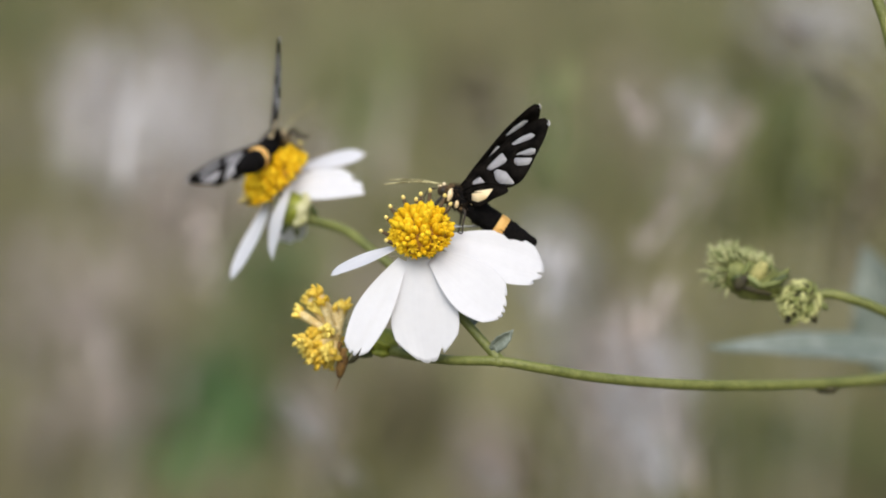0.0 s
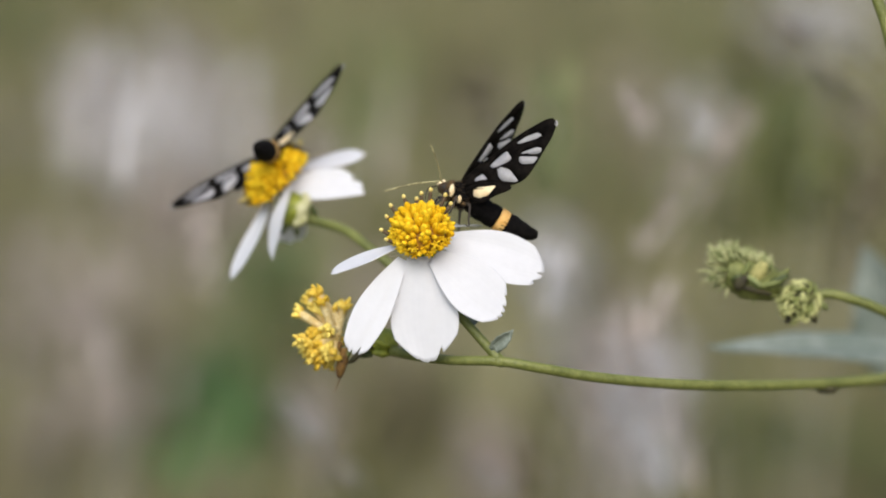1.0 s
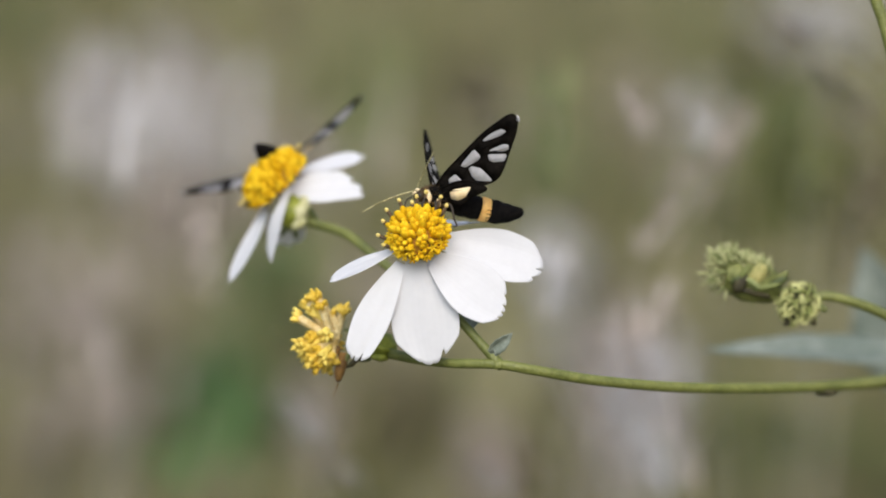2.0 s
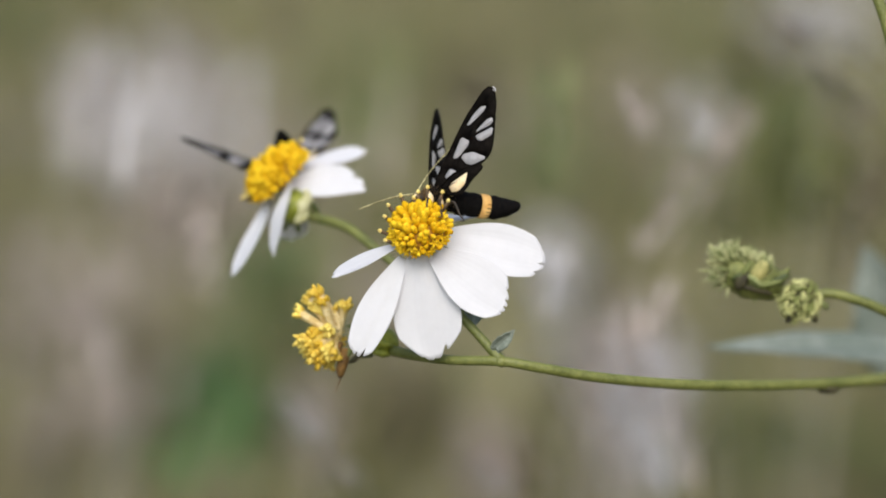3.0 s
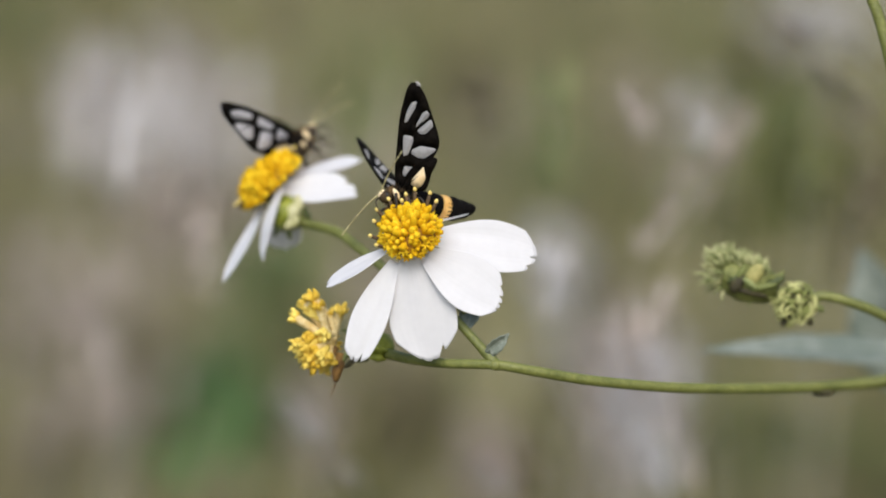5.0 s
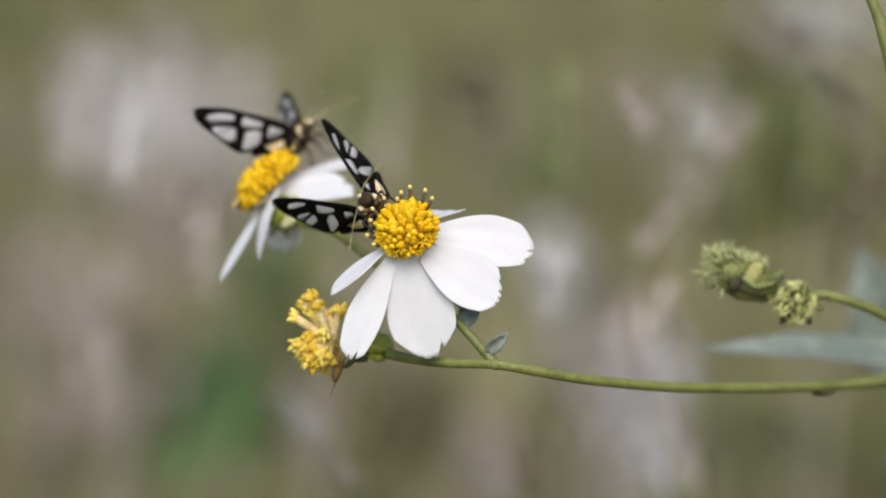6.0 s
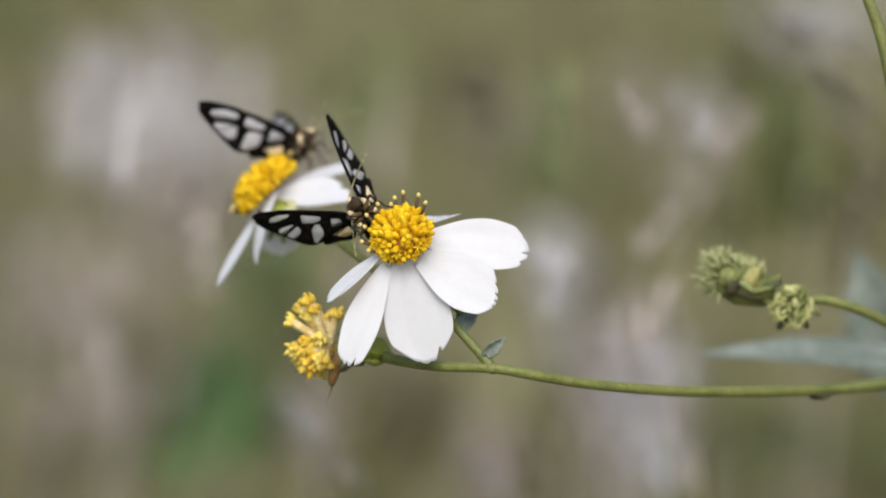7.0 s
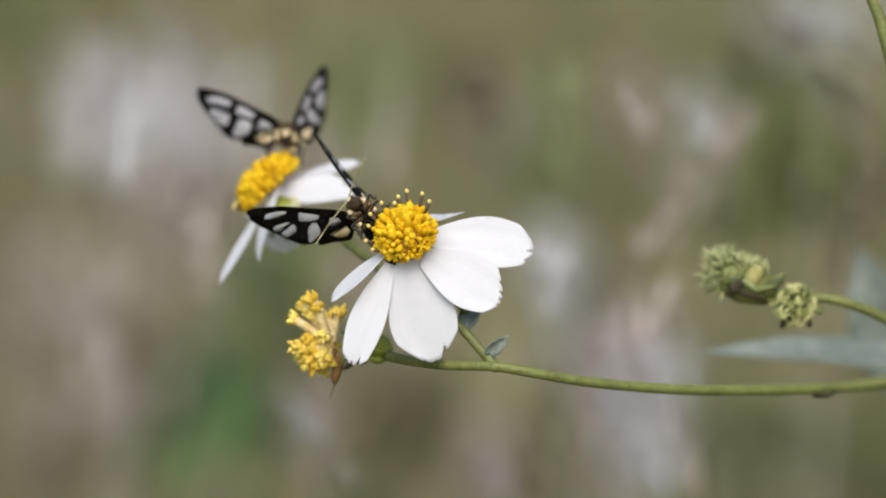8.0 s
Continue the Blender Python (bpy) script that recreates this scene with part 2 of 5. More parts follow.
def meadow():
    rnd = random.Random(4)

    def carpet(count, tall, width, keep, reach=(1.5, 8.5)):
        out = []
        while len(out) < count:
            y = rnd.uniform(*reach)
            x = rnd.uniform(-1, 1) * (0.3 + 0.21 * y if reach[0] > 0 else 5.5)
            if not keep(x, y) or (x * x + y * y < 0.04):
                continue
            h = tall * rnd.uniform(0.4, 1.1)
            lean = rnd.uniform(0, 2 * math.pi)
            out.append(((x, y, -0.02), (x + 0.5 * h * math.cos(lean), y + 0.5 * h * math.sin(lean), h), (0.1 * h * rnd.uniform(-1, 1), 0.1 * h * rnd.uniform(-1, 1), 0.1 * h), width * rnd.uniform(0.6, 1.3)))
        return out
    ribbons("olive_grass", GRASS_OLIVE, carpet(9000, 0.13, 0.008, lambda x, y: True), "olive and straw-coloured meadow grass, out of focus", "grass")
    ribbons("brown_grass", GRASS_BROWN, carpet(2200, 0.12, 0.007, lambda x, y: noise.noise(Vector((x * 2.5, y * 1.4, 3))) > 0.05), "dead brown grass blades low in the meadow", "grass")

    ribbons("meadow_grass", GRASS_OLIVE, carpet(50000, 0.14, 0.011, lambda x, y: y < 1.5 or abs(x) > 0.3 + 0.21 * y, (-4, 9)), "olive meadow grass spreading round the flowers", "grass")
    ribbons("meadow_grass", GRASS_GREEN, carpet(12000, 0.13, 0.011, lambda x, y: (y < 1.5 or abs(x) > 0.3 + 0.21 * y) and noise.noise(Vector((x * 1.3, y * 1.3, 9))) > 0, (-4, 9)), "fresh green meadow grass in patches", "grass")
    ribbons("brown_grass", GRASS_BROWN, carpet(10000, 0.12, 0.009, lambda x, y: (y < 1.5 or abs(x) > 0.3 + 0.21 * y) and noise.noise(Vector((x * 2.5, y * 1.4, 3))) > 0.05, (-4, 9)), "dead brown grass blades low in the meadow", "grass")
    stalks = []
    for _ in range(90):
        y = rnd.uniform(1.9, 5.0)
        x = rnd.uniform(-1, 1) * (0.15 + 0.19 * y)
        h = rnd.uniform(0.25, 0.5)
        lean = rnd.gauss(0, 0.13)
        stalks.append(((x, y, -0.02), (x + lean, y + rnd.gauss(0, 0.05), h), (rnd.gauss(0, 0.012), 0, 0), rnd.uniform(0.004, 0.009)))
    ribbons("dry_stalks", GRASS_OLIVE, stalks, "thin upright olive stalks, far out of focus", "grass")

    def clump(name, material, x, y, z, rx, rz, count, size, label, category):
        """A clump of stalks whose heads fill an oval rx wide and rz high round (x, y, z)."""
        out = []
        for _ in range(count):
            px, pz, py = x + rx * rnd.gauss(0, 0.55), max(z + rz * rnd.gauss(0, 0.55), 0.01), y + 0.4 * rx * rnd.uniform(-1, 1)
            for _ in range(5):
                d = Vector((rnd.gauss(0, 0.5), rnd.gauss(0, 0.5), rnd.gauss(0.5, 0.6))).normalized() * size * rnd.uniform(0.6, 1.4)
                out.append(((px, py, pz), Vector((px, py, pz)) + d, (rnd.uniform(-1, 1) * size * 0.2, rnd.uniform(-1, 1) * size * 0.2, 0.2 * size), size * 0.3))
            if rnd.random() < 0.5:
                out.append(((px + rnd.uniform(-0.03, 0.03), py, -0.02), (px, py, pz), (rnd.uniform(-0.02, 0.02), 0, 0), 0.003))
        return ribbons(name, material, out, label, category)

    def plume(name, material, low, high, width, count, label, category):
        """A slender seed head between two points, on a thin stalk from the ground."""
        low, high = Vector(low), Vector(high)
        if low.z > high.z:
            low, high = high, low
        d = high - low
        out = [((low.x + rnd.uniform(-0.06, 0.06), low.y + rnd.uniform(0, 0.05), -0.02), low, (rnd.uniform(-0.02, 0.02), 0, 0), 0.0005), (low, high, (0, 0, 0), 0.0012)]
        for _ in range(count):
            p = low + d * rnd.uniform(0, 0.9) + Vector((rnd.gauss(0, 0.45) * width, rnd.uniform(-1, 1) * width, rnd.gauss(0, 0.2) * width))
            q = p + d.normalized() * min(d.length * 0.35, width * 1.6) * rnd.uniform(0.6, 1.3) + Vector((rnd.gauss(0, 0.3), rnd.gauss(0, 0.3), 0)) * width
            out.append((p, q, (rnd.uniform(-0.1, 0.1) * width, 0, 0), width * rnd.uniform(0.2, 0.34)))
        return ribbons(name, material, out, label, category)
    for _ in range(26):
        x, y = rnd.uniform(-5, 5), rnd.uniform(-3.5, 8.5)
        if (y > 1 and abs(x) < 0.45 + 0.21 * y) or (abs(x) < 1.0 and -1.4 < y < 1.2):
            continue
        kind = rnd.choice(((GRASS_DRY, "dry_weed_clump", "pale dry flower heads and stalks", "dry plants"), (GRASS_GREEN, "green_weed_clump", "fresh green weed clump", "weeds"), (BLOSSOM, "blossom_clump", "white wildflower heads in the meadow", "flowers")))
        clump(kind[1], kind[0], x, y, rnd.uniform(0.08, 0.16), rnd.uniform(0.1, 0.25), rnd.uniform(0.06, 0.12), 90, 0.03, kind[2] + ", out of focus", kind[3])
    clump("blossom_clump", BLOSSOM, 0.12, 2.24, 0.12, 0.021, 0.025, 60, 0.03, "white wildflower heads far behind, out of focus", "flowers")
    clump("blossom_clump", BLOSSOM, 0.36, 3.11, 0.14, 0.035, 0.032, 18, 0.03, "white wildflower heads far behind, out of focus", "flowers")
    clump("blossom_clump", BLOSSOM, -0.39, 3.14, 0.13, 0.110, 0.085, 38, 0.03, "white wildflower heads far behind, out of focus", "flowers")
    clump("blossom_clump", BLOSSOM, -0.51, 3.35, 0.13, 0.080, 0.080, 24, 0.03, "white wildflower heads far behind, out of focus", "flowers")
    clump("blossom_clump", BLOSSOM, 0.68, 4.18, 0.16, 0.112, 0.061, 60, 0.03, "white wildflower heads far behind, out of focus", "flowers")
    clump("blossom_clump", BLOSSOM, 0.16, 1.67, 0.12, 0.028, 0.042, 24, 0.03, "white wildflower heads far behind, out of focus", "flowers")
    clump("dry_weed_clump", GRASS_DRY, -0.42, 3.27, 0.11, 0.155, 0.120, 130, 0.03, "pale dry flower heads and stalks, out of focus", "dry plants")
    clump("dry_weed_clump", GRASS_DRY, -0.30, 2.58, 0.10, 0.074, 0.060, 60, 0.03, "pale dry flower heads and stalks, out of focus", "dry plants")
    clump("dry_weed_clump", GRASS_DRY, -0.19, 2.84, 0.10, 0.066, 0.066, 30, 0.03, "pale dry flower heads and stalks, out of focus", "dry plants")
    clump("dry_weed_clump", GRASS_DRY, 0.29, 3.37, 0.12, 0.042, 0.038, 30, 0.03, "pale dry flower heads and stalks, out of focus", "dry plants")
    clump("dry_weed_clump", GRASS_DRY, -0.12, 1.78, 0.08, 0.020, 0.025, 10, 0.03, "pale dry flower heads and stalks, out of focus", "dry plants")
    clump("dry_weed_clump", GRASS_DRY, 0.16, 1.78, 0.10, 0.037, 0.060, 50, 0.03, "pale dry flower heads and stalks, out of focus", "dry plants")
    clump("dry_weed_clump", GRASS_DRY, 0.04, 1.64, 0.08, 0.023, 0.023, 22, 0.03, "pale dry flower heads and stalks, out of focus", "dry plants")
    clump("dry_weed_clump", GRASS_DRY, -0.38, 2.12, 0.10, 0.074, 0.086, 60, 0.03, "pale dry flower heads and stalks, out of focus", "dry plants")
    clump("dry_weed_clump", GRASS_DRY, -0.31, 1.78, 0.08, 0.060, 0.030, 16, 0.03, "pale dry flower heads and stalks, out of focus", "dry plants")
    clump("dry_weed_clump", GRASS_DRY, 0.06, 3.16, 0.12, 0.056, 0.048, 24, 0.03, "pale dry flower heads and stalks, out of focus", "dry plants")
    clump("dry_weed_clump", GRASS_DRY, -0.05, 2.12, 0.10, 0.034, 0.057, 20, 0.03, "pale dry flower heads and stalks, out of focus", "dry plants")
    clump("dry_weed_clump", GRASS_DRY, 0.18, 1.94, 0.10, 0.024, 0.048, 24, 0.03, "pale dry flower heads and stalks, out of focus", "dry plants")
    clump("green_weed_clump", GRASS_GREEN, -0.20, 1.87, 0.06, 0.047, 0.067, 30, 0.035, "fresh green weed clump, out of focus", "weeds")
    clump("green_weed_clump", GRASS_GREEN, -0.18, 2.18, 0.08, 0.041, 0.047, 45, 0.035, "fresh green weed clump, out of focus", "weeds")
    clump("green_weed_clump", GRASS_GREEN, -0.15, 3.56, 0.10, 0.133, 0.133, 30, 0.035, "fresh green weed clump, out of focus", "weeds")
    clump("green_weed_clump", GRASS_GREEN, 0.48, 4.17, 0.10, 0.082, 0.082, 25, 0.035, "fresh green weed clump, out of focus", "weeds")
    clump("green_weed_clump", GRASS_GREEN, 0.47, 3.05, 0.10, 0.062, 0.101, 60, 0.035, "fresh green weed clump, out of focus", "weeds")
    clump("green_weed_clump", GRASS_GREEN, -0.82, 4.43, 0.12, 0.075, 0.075, 40, 0.035, "fresh green weed clump, out of focus", "weeds")
    clump("green_weed_clump", GRASS_GREEN, 0.31, 1.73, 0.06, 0.087, 0.034, 55, 0.035, "fresh green weed clump, out of focus", "weeds")
    clump("green_weed_clump", GRASS_GREEN, 0.11, 2.84, 0.10, 0.066, 0.095, 20, 0.035, "fresh green weed clump, out of focus", "weeds")
    clump("brown_weed_clump", GRASS_BROWN, 0.08, 3.75, 0.10, 0.056, 0.046, 40, 0.03, "dark dead weed clump, out of focus", "weeds")
    clump("brown_weed_clump", GRASS_BROWN, 0.53, 2.78, 0.10, 0.029, 0.036, 110, 0.03, "dark dead weed clump, out of focus", "weeds")
    clump("brown_weed_clump", GRASS_BROWN, -0.05, 1.88, 0.05, 0.057, 0.031, 60, 0.03, "dark dead weed clump, out of focus", "weeds")
    clump("brown_weed_clump", GRASS_BROWN, -0.29, 2.01, 0.06, 0.033, 0.033, 40, 0.03, "dark dead weed clump, out of focus", "weeds")
    clump("brown_weed_clump", GRASS_BROWN, 0.52, 3.68, 0.10, 0.055, 0.055, 40, 0.03, "dark dead weed clump, out of focus", "weeds")
    clump("lush_weed_clump", GRASS_LUSH, -0.20, 1.80, 0.05, 0.047, 0.050, 150, 0.035, "bright green leafy weeds, out of focus", "weeds")
    clump("lush_weed_clump", GRASS_LUSH, -0.19, 2.31, 0.08, 0.031, 0.043, 30, 0.035, "bright green leafy weeds, out of focus", "weeds")
    plume("pale_plume", BLOSSOM, (-0.128, 0.548, 0.580), (-0.130, 0.538, 0.535), 0.0053, 16, "whitish flower spike on a thin stalk, out of focus", "flowers")
    plume("pale_plume", BLOSSOM, (-0.118, 0.548, 0.582), (-0.119, 0.537, 0.529), 0.0055, 17, "whitish flower spike on a thin stalk, out of focus", "flowers")
    plume("pale_plume", BLOSSOM, (-0.104, 0.497, 0.579), (-0.105, 0.488, 0.536), 0.0052, 9, "whitish flower spike on a thin stalk, out of focus", "flowers")
    plume("pale_plume", BLOSSOM, (-0.103, 0.598, 0.576), (-0.103, 0.588, 0.526), 0.0060, 17, "whitish flower spike on a thin stalk, out of focus", "flowers")
    plume("pale_plume", BLOSSOM, (-0.094, 0.649, 0.572), (-0.091, 0.636, 0.513), 0.0054, 14, "whitish flower spike on a thin stalk, out of focus", "flowers")
    plume("pale_plume", BLOSSOM, (-0.075, 0.647, 0.563), (-0.077, 0.638, 0.521), 0.0058, 11, "whitish flower spike on a thin stalk, out of focus", "flowers")
    plume("pale_plume", BLOSSOM, (-0.137, 0.546, 0.570), (-0.136, 0.537, 0.529), 0.0032, 18, "whitish flower spike on a thin stalk, out of focus", "flowers")
    plume("green_spike", GRASS_GREEN, (-0.151, 0.586, 0.520), (-0.153, 0.572, 0.455), 0.0034, 20, "green grass spike on a thin stalk, out of focus", "grass")
    plume("brown_spike", GRASS_BROWN, (-0.019, 0.365, 0.488), (-0.011, 0.362, 0.477), 0.0037, 22, "dead brown seed head on a thin stalk, out of focus", "dry plants")
    plume("dry_plume", GRASS_DRY, (0.058, 0.623, 0.451), (0.063, 0.618, 0.429), 0.0054, 12, "dry greyish seed head on a thin stalk, out of focus", "dry plants")
    plume("brown_spike", GRASS_BROWN, (0.029, 0.383, 0.478), (0.034, 0.381, 0.466), 0.0041, 18, "dead brown seed head on a thin stalk, out of focus", "dry plants")
    plume("green_spike", GRASS_GREEN, (0.004, 0.621, 0.442), (0.007, 0.617, 0.425), 0.0058, 14, "green grass spike on a thin stalk, out of focus", "grass")
    plume("dry_plume", GRASS_DRY, (-0.114, 0.434, 0.524), (-0.116, 0.425, 0.482), 0.0032, 14, "dry greyish seed head on a thin stalk, out of focus", "dry plants")
    plume("dry_plume", GRASS_DRY, (-0.102, 0.429, 0.500), (-0.106, 0.423, 0.475), 0.0025, 12, "dry greyish seed head on a thin stalk, out of focus", "dry plants")
    plume("dry_plume", GRASS_DRY, (-0.074, 0.435, 0.530), (-0.075, 0.432, 0.514), 0.0047, 16, "dry greyish seed head on a thin stalk, out of focus", "dry plants")
    plume("brown_spike", GRASS_BROWN, (-0.163, 0.615, 0.416), (-0.156, 0.611, 0.394), 0.0058, 14, "dead brown seed head on a thin stalk, out of focus", "dry plants")
    plume("dry_plume", GRASS_DRY, (-0.172, 0.625, 0.460), (-0.170, 0.618, 0.429), 0.0058, 14, "dry greyish seed head on a thin stalk, out of focus", "dry plants")
    plume("brown_spike", GRASS_BROWN, (0.113, 0.544, 0.562), (0.116, 0.533, 0.511), 0.0049, 10, "dead brown seed head on a thin stalk, out of focus", "dry plants")
    plume("green_spike", GRASS_GREEN, (0.129, 0.543, 0.559), (0.125, 0.533, 0.511), 0.0061, 12, "green grass spike on a thin stalk, out of focus", "grass")
    plume("brown_spike", GRASS_BROWN, (0.149, 0.538, 0.533), (0.147, 0.535, 0.519), 0.0069, 40, "dead brown seed head on a thin stalk, out of focus", "dry plants")
    plume("green_spike", GRASS_GREEN, (0.027, 0.598, 0.576), (0.028, 0.586, 0.520), 0.0043, 18, "green grass spike on a thin stalk, out of focus", "grass")
    plume("green_spike", GRASS_GREEN, (0.050, 0.650, 0.579), (0.049, 0.635, 0.510), 0.0049, 20, "green grass spike on a thin stalk, out of focus", "grass")
    plume("brown_spike", GRASS_BROWN, (0.011, 0.645, 0.554), (0.017, 0.641, 0.539), 0.0090, 24, "dead brown seed head on a thin stalk, out of focus", "dry plants")
    plume("green_spike", GRASS_GREEN, (-0.028, 0.648, 0.570), (-0.032, 0.639, 0.528), 0.0058, 14, "green grass spike on a thin stalk, out of focus", "grass")
    plume("leafy_shoot", GRASS_LUSH, (-0.078, 0.524, 0.452), (-0.080, 0.519, 0.429), 0.0081, 16, "bright green leafy shoot, out of focus", "weeds")
    plume("leafy_shoot", GRASS_LUSH, (-0.078, 0.574, 0.453), (-0.075, 0.565, 0.411), 0.0077, 16, "bright green leafy shoot, out of focus", "weeds")
    plume("leafy_shoot", GRASS_LUSH, (-0.088, 0.519, 0.444), (-0.090, 0.514, 0.422), 0.0069, 16, "bright green leafy shoot, out of focus", "weeds")
    plume("dry_plume", GRASS_DRY, (0.121, 0.616, 0.420), (0.157, 0.618, 0.429), 0.0045, 10, "dry greyish seed head on a thin stalk, out of focus", "dry plants")
    plume("green_spike", GRASS_GREEN, (-0.050, 0.632, 0.495), (-0.054, 0.627, 0.469), 0.0058, 10, "green grass spike on a thin stalk, out of focus", "grass")
    plume("brown_spike", GRASS_BROWN, (-0.064, 0.650, 0.581), (-0.061, 0.648, 0.568), 0.0076, 26, "dead brown seed head on a thin stalk, out of focus", "dry plants")
    plume("brown_spike", GRASS_BROWN, (0.145, 0.536, 0.523), (0.148, 0.533, 0.509), 0.0073, 26, "dead brown seed head on a thin stalk, out of focus", "dry plants")
    plume("brown_spike", GRASS_BROWN, (0.123, 0.537, 0.529), (0.125, 0.533, 0.509), 0.0081, 22, "dead brown seed head on a thin stalk, out of focus", "dry plants")
    plume("green_spike", GRASS_GREEN, (0.094, 0.637, 0.517), (0.091, 0.630, 0.486), 0.0090, 18, "green grass spike on a thin stalk, out of focus", "grass")
    plume("brown_spike", GRASS_BROWN, (0.114, 0.633, 0.499), (0.103, 0.629, 0.480), 0.0081, 14, "dead brown seed head on a thin stalk, out of focus", "dry plants")
    plume("brown_spike", GRASS_BROWN, (0.060, 0.531, 0.501), (0.062, 0.527, 0.483), 0.0061, 16, "dead brown seed head on a thin stalk, out of focus", "dry plants")
    plume("leafy_shoot", GRASS_LUSH, (-0.100, 0.517, 0.436), (-0.098, 0.514, 0.422), 0.0081, 24, "bright green leafy shoot, out of focus", "weeds")
    plume("brown_spike", GRASS_BROWN, (-0.112, 0.564, 0.415), (-0.116, 0.562, 0.405), 0.0077, 14, "dead brown seed head on a thin stalk, out of focus", "dry plants")
    plume("brown_spike", GRASS_BROWN, (0.062, 0.634, 0.504), (0.058, 0.631, 0.491), 0.0067, 12, "dead brown seed head on a thin stalk, out of focus", "dry plants")
    plume("green_spike", GRASS_GREEN, (-0.029, 0.545, 0.568), (-0.033, 0.536, 0.525), 0.0101, 8, "green grass spike on a thin stalk, out of focus", "grass")
    plume("green_spike", GRASS_GREEN, (-0.014, 0.598, 0.576), (-0.018, 0.588, 0.526), 0.0098, 8, "green grass spike on a thin stalk, out of focus", "grass")
    plume("dry_plume", GRASS_DRY, (-0.019, 0.642, 0.543), (-0.021, 0.635, 0.510), 0.0090, 10, "dry greyish seed head on a thin stalk, out of focus", "dry plants")
    plume("brown_spike", GRASS_BROWN, (0.111, 0.532, 0.507), (0.104, 0.527, 0.483), 0.0073, 14, "dead brown seed head on a thin stalk, out of focus", "dry plants")
    plume("brown_spike", GRASS_BROWN, (0.147, 0.582, 0.501), (0.153, 0.578, 0.480), 0.0085, 16, "dead brown seed head on a thin stalk, out of focus", "dry plants")
    plume("brown_spike", GRASS_BROWN, (0.100, 0.586, 0.520), (0.104, 0.582, 0.501), 0.0077, 14, "dead brown seed head on a thin stalk, out of focus", "dry plants")
    # finer weeds a hand's width behind the flowers, on stalks from the ground
    for low, high, width, count in (
            ((36.9, 150, 32.2), (39.1, 150, 22.9), 3.0, 16),
            ((42.1, 170, 30.9), (43.3, 170, 22.6), 2.4, 8),
            ((56.5, 170, 30.9), (58.6, 170, 19.0), 3.1, 12),
            ((67.0, 190, 30.8), (54.1, 190, 13.6), 4.4, 18),
            ((57.0, 200, 16.4), (44.5, 200, -1.1), 5.0, 26),
            ((68.2, 180, 51.7), (77.2, 180, 43.3), 3.6, 15),
            ((76.4, 170, 40.3), (90.0, 170, 26.1), 4.0, 17),
            ((-25.0, 140, -36.7), (-18.3, 140, -46.9), 2.5, 16),
            ((-34.3, 130, -27.2), (-28.8, 130, -34.8), 1.7, 4),
            ((27.6, 160, -15.0), (32.7, 160, -24.0), 3.5, 18),
            ((28.0, 150, -24.9), (32.5, 150, -36.3), 2.7, 14),
            ((38.8, 190, -14.6), (44.9, 190, -30.6), 4.9, 18),
            ((4.8, 130, -39.2), (11.6, 130, -47.7), 3.3, 18),
            ((50.7, 200, -32.4), (53.9, 200, -53.6), 4.2, 12),
            ((51.1, 190, -4.8), (43.7, 190, -19.5), 4.4, 11),
            ((-27.5, 190, 28.4), (-22.6, 190, 13.6), 3.4, 6)):
        plume("dry_plume", GRASS_DRY, SUBJECT @ (Vector(low) * MM), SUBJECT @ (Vector(high) * MM), width * MM, count, "dry greyish seed head on a thin stalk, out of focus", "dry plants")
    for low, high, width, count in (
            ((-60.5, 250, 11.0), (-57.5, 250, -8.0), 6.1, 20),
            ((-94.4, 300, -11.7), (-90.0, 300, -38.2), 9.4, 14),
            ((-84.4, 280, -5.6), (-81.5, 280, -34.2), 6.1, 9),
            ((76.4, 200, 43.2), (93.9, 200, 22.6), 2.2, 7),
            ((39.7, 240, -26.7), (46.4, 240, -42.7), 4.0, 10)):
        plume("dry_plume", GRASS_DRY, SUBJECT @ (Vector(low) * MM), SUBJECT @ (Vector(high) * MM), width * MM, count, "dry greyish seed head on a thin stalk, out of focus", "dry plants")
    for low, high, width, count in (
            ((-79.9, 280, 38.7), (-81.4, 280, 15.9), 4.3, 5),
            ((83.9, 260, 58.3), (90.8, 260, 47.2), 5.5, 9),
            ((96.4, 260, 55.5), (104.7, 260, 47.2), 5.5, 9),
            ((-34.2, 220, -33.5), (-27.1, 220, -45.2), 4.7, 16),
            ((-25.1, 220, -46.5), (-17.4, 220, -56.8), 3.9, 9),
            ((40.3, 220, -33.5), (44.2, 220, -42.0), 5.2, 12),
            ((47.4, 220, -42.6), (51.5, 220, -56.8), 6.0, 10),
            ((6.0, 220, -47.8), (13.7, 220, -56.2), 5.4, 12)):
        plume("pale_plume", BLOSSOM, SUBJECT @ (Vector(low) * MM), SUBJECT @ (Vector(high) * MM), width * MM, count, "whitish flower spike on a thin stalk, out of focus", "flowers")
    for low, high, width, count in (
            ((50.3, 150, 31.4), (53.0, 150, 20.4), 3.9, 9),
            ((75.0, 190, 50.4), (84.2, 190, 45.5), 3.7, 10),
            ((-29.9, 120, -29.0), (-22.7, 120, -35.8), 2.4, 22),
            ((33.4, 150, -28.3), (38.0, 150, -37.2), 2.7, 16),
            ((41.9, 170, -37.7), (47.4, 170, -51.3), 3.5, 18),
            ((23.4, 190, 0.1), (24.3, 190, -13.4), 5.6, 40),
            ((7.5, 150, -42.5), (10.9, 150, -48.8), 2.3, 8)):
        plume("pale_plume", BLOSSOM, SUBJECT @ (Vector(low) * MM), SUBJECT @ (Vector(high) * MM), width * MM, count, "whitish flower spike on a thin stalk, out of focus", "flowers")
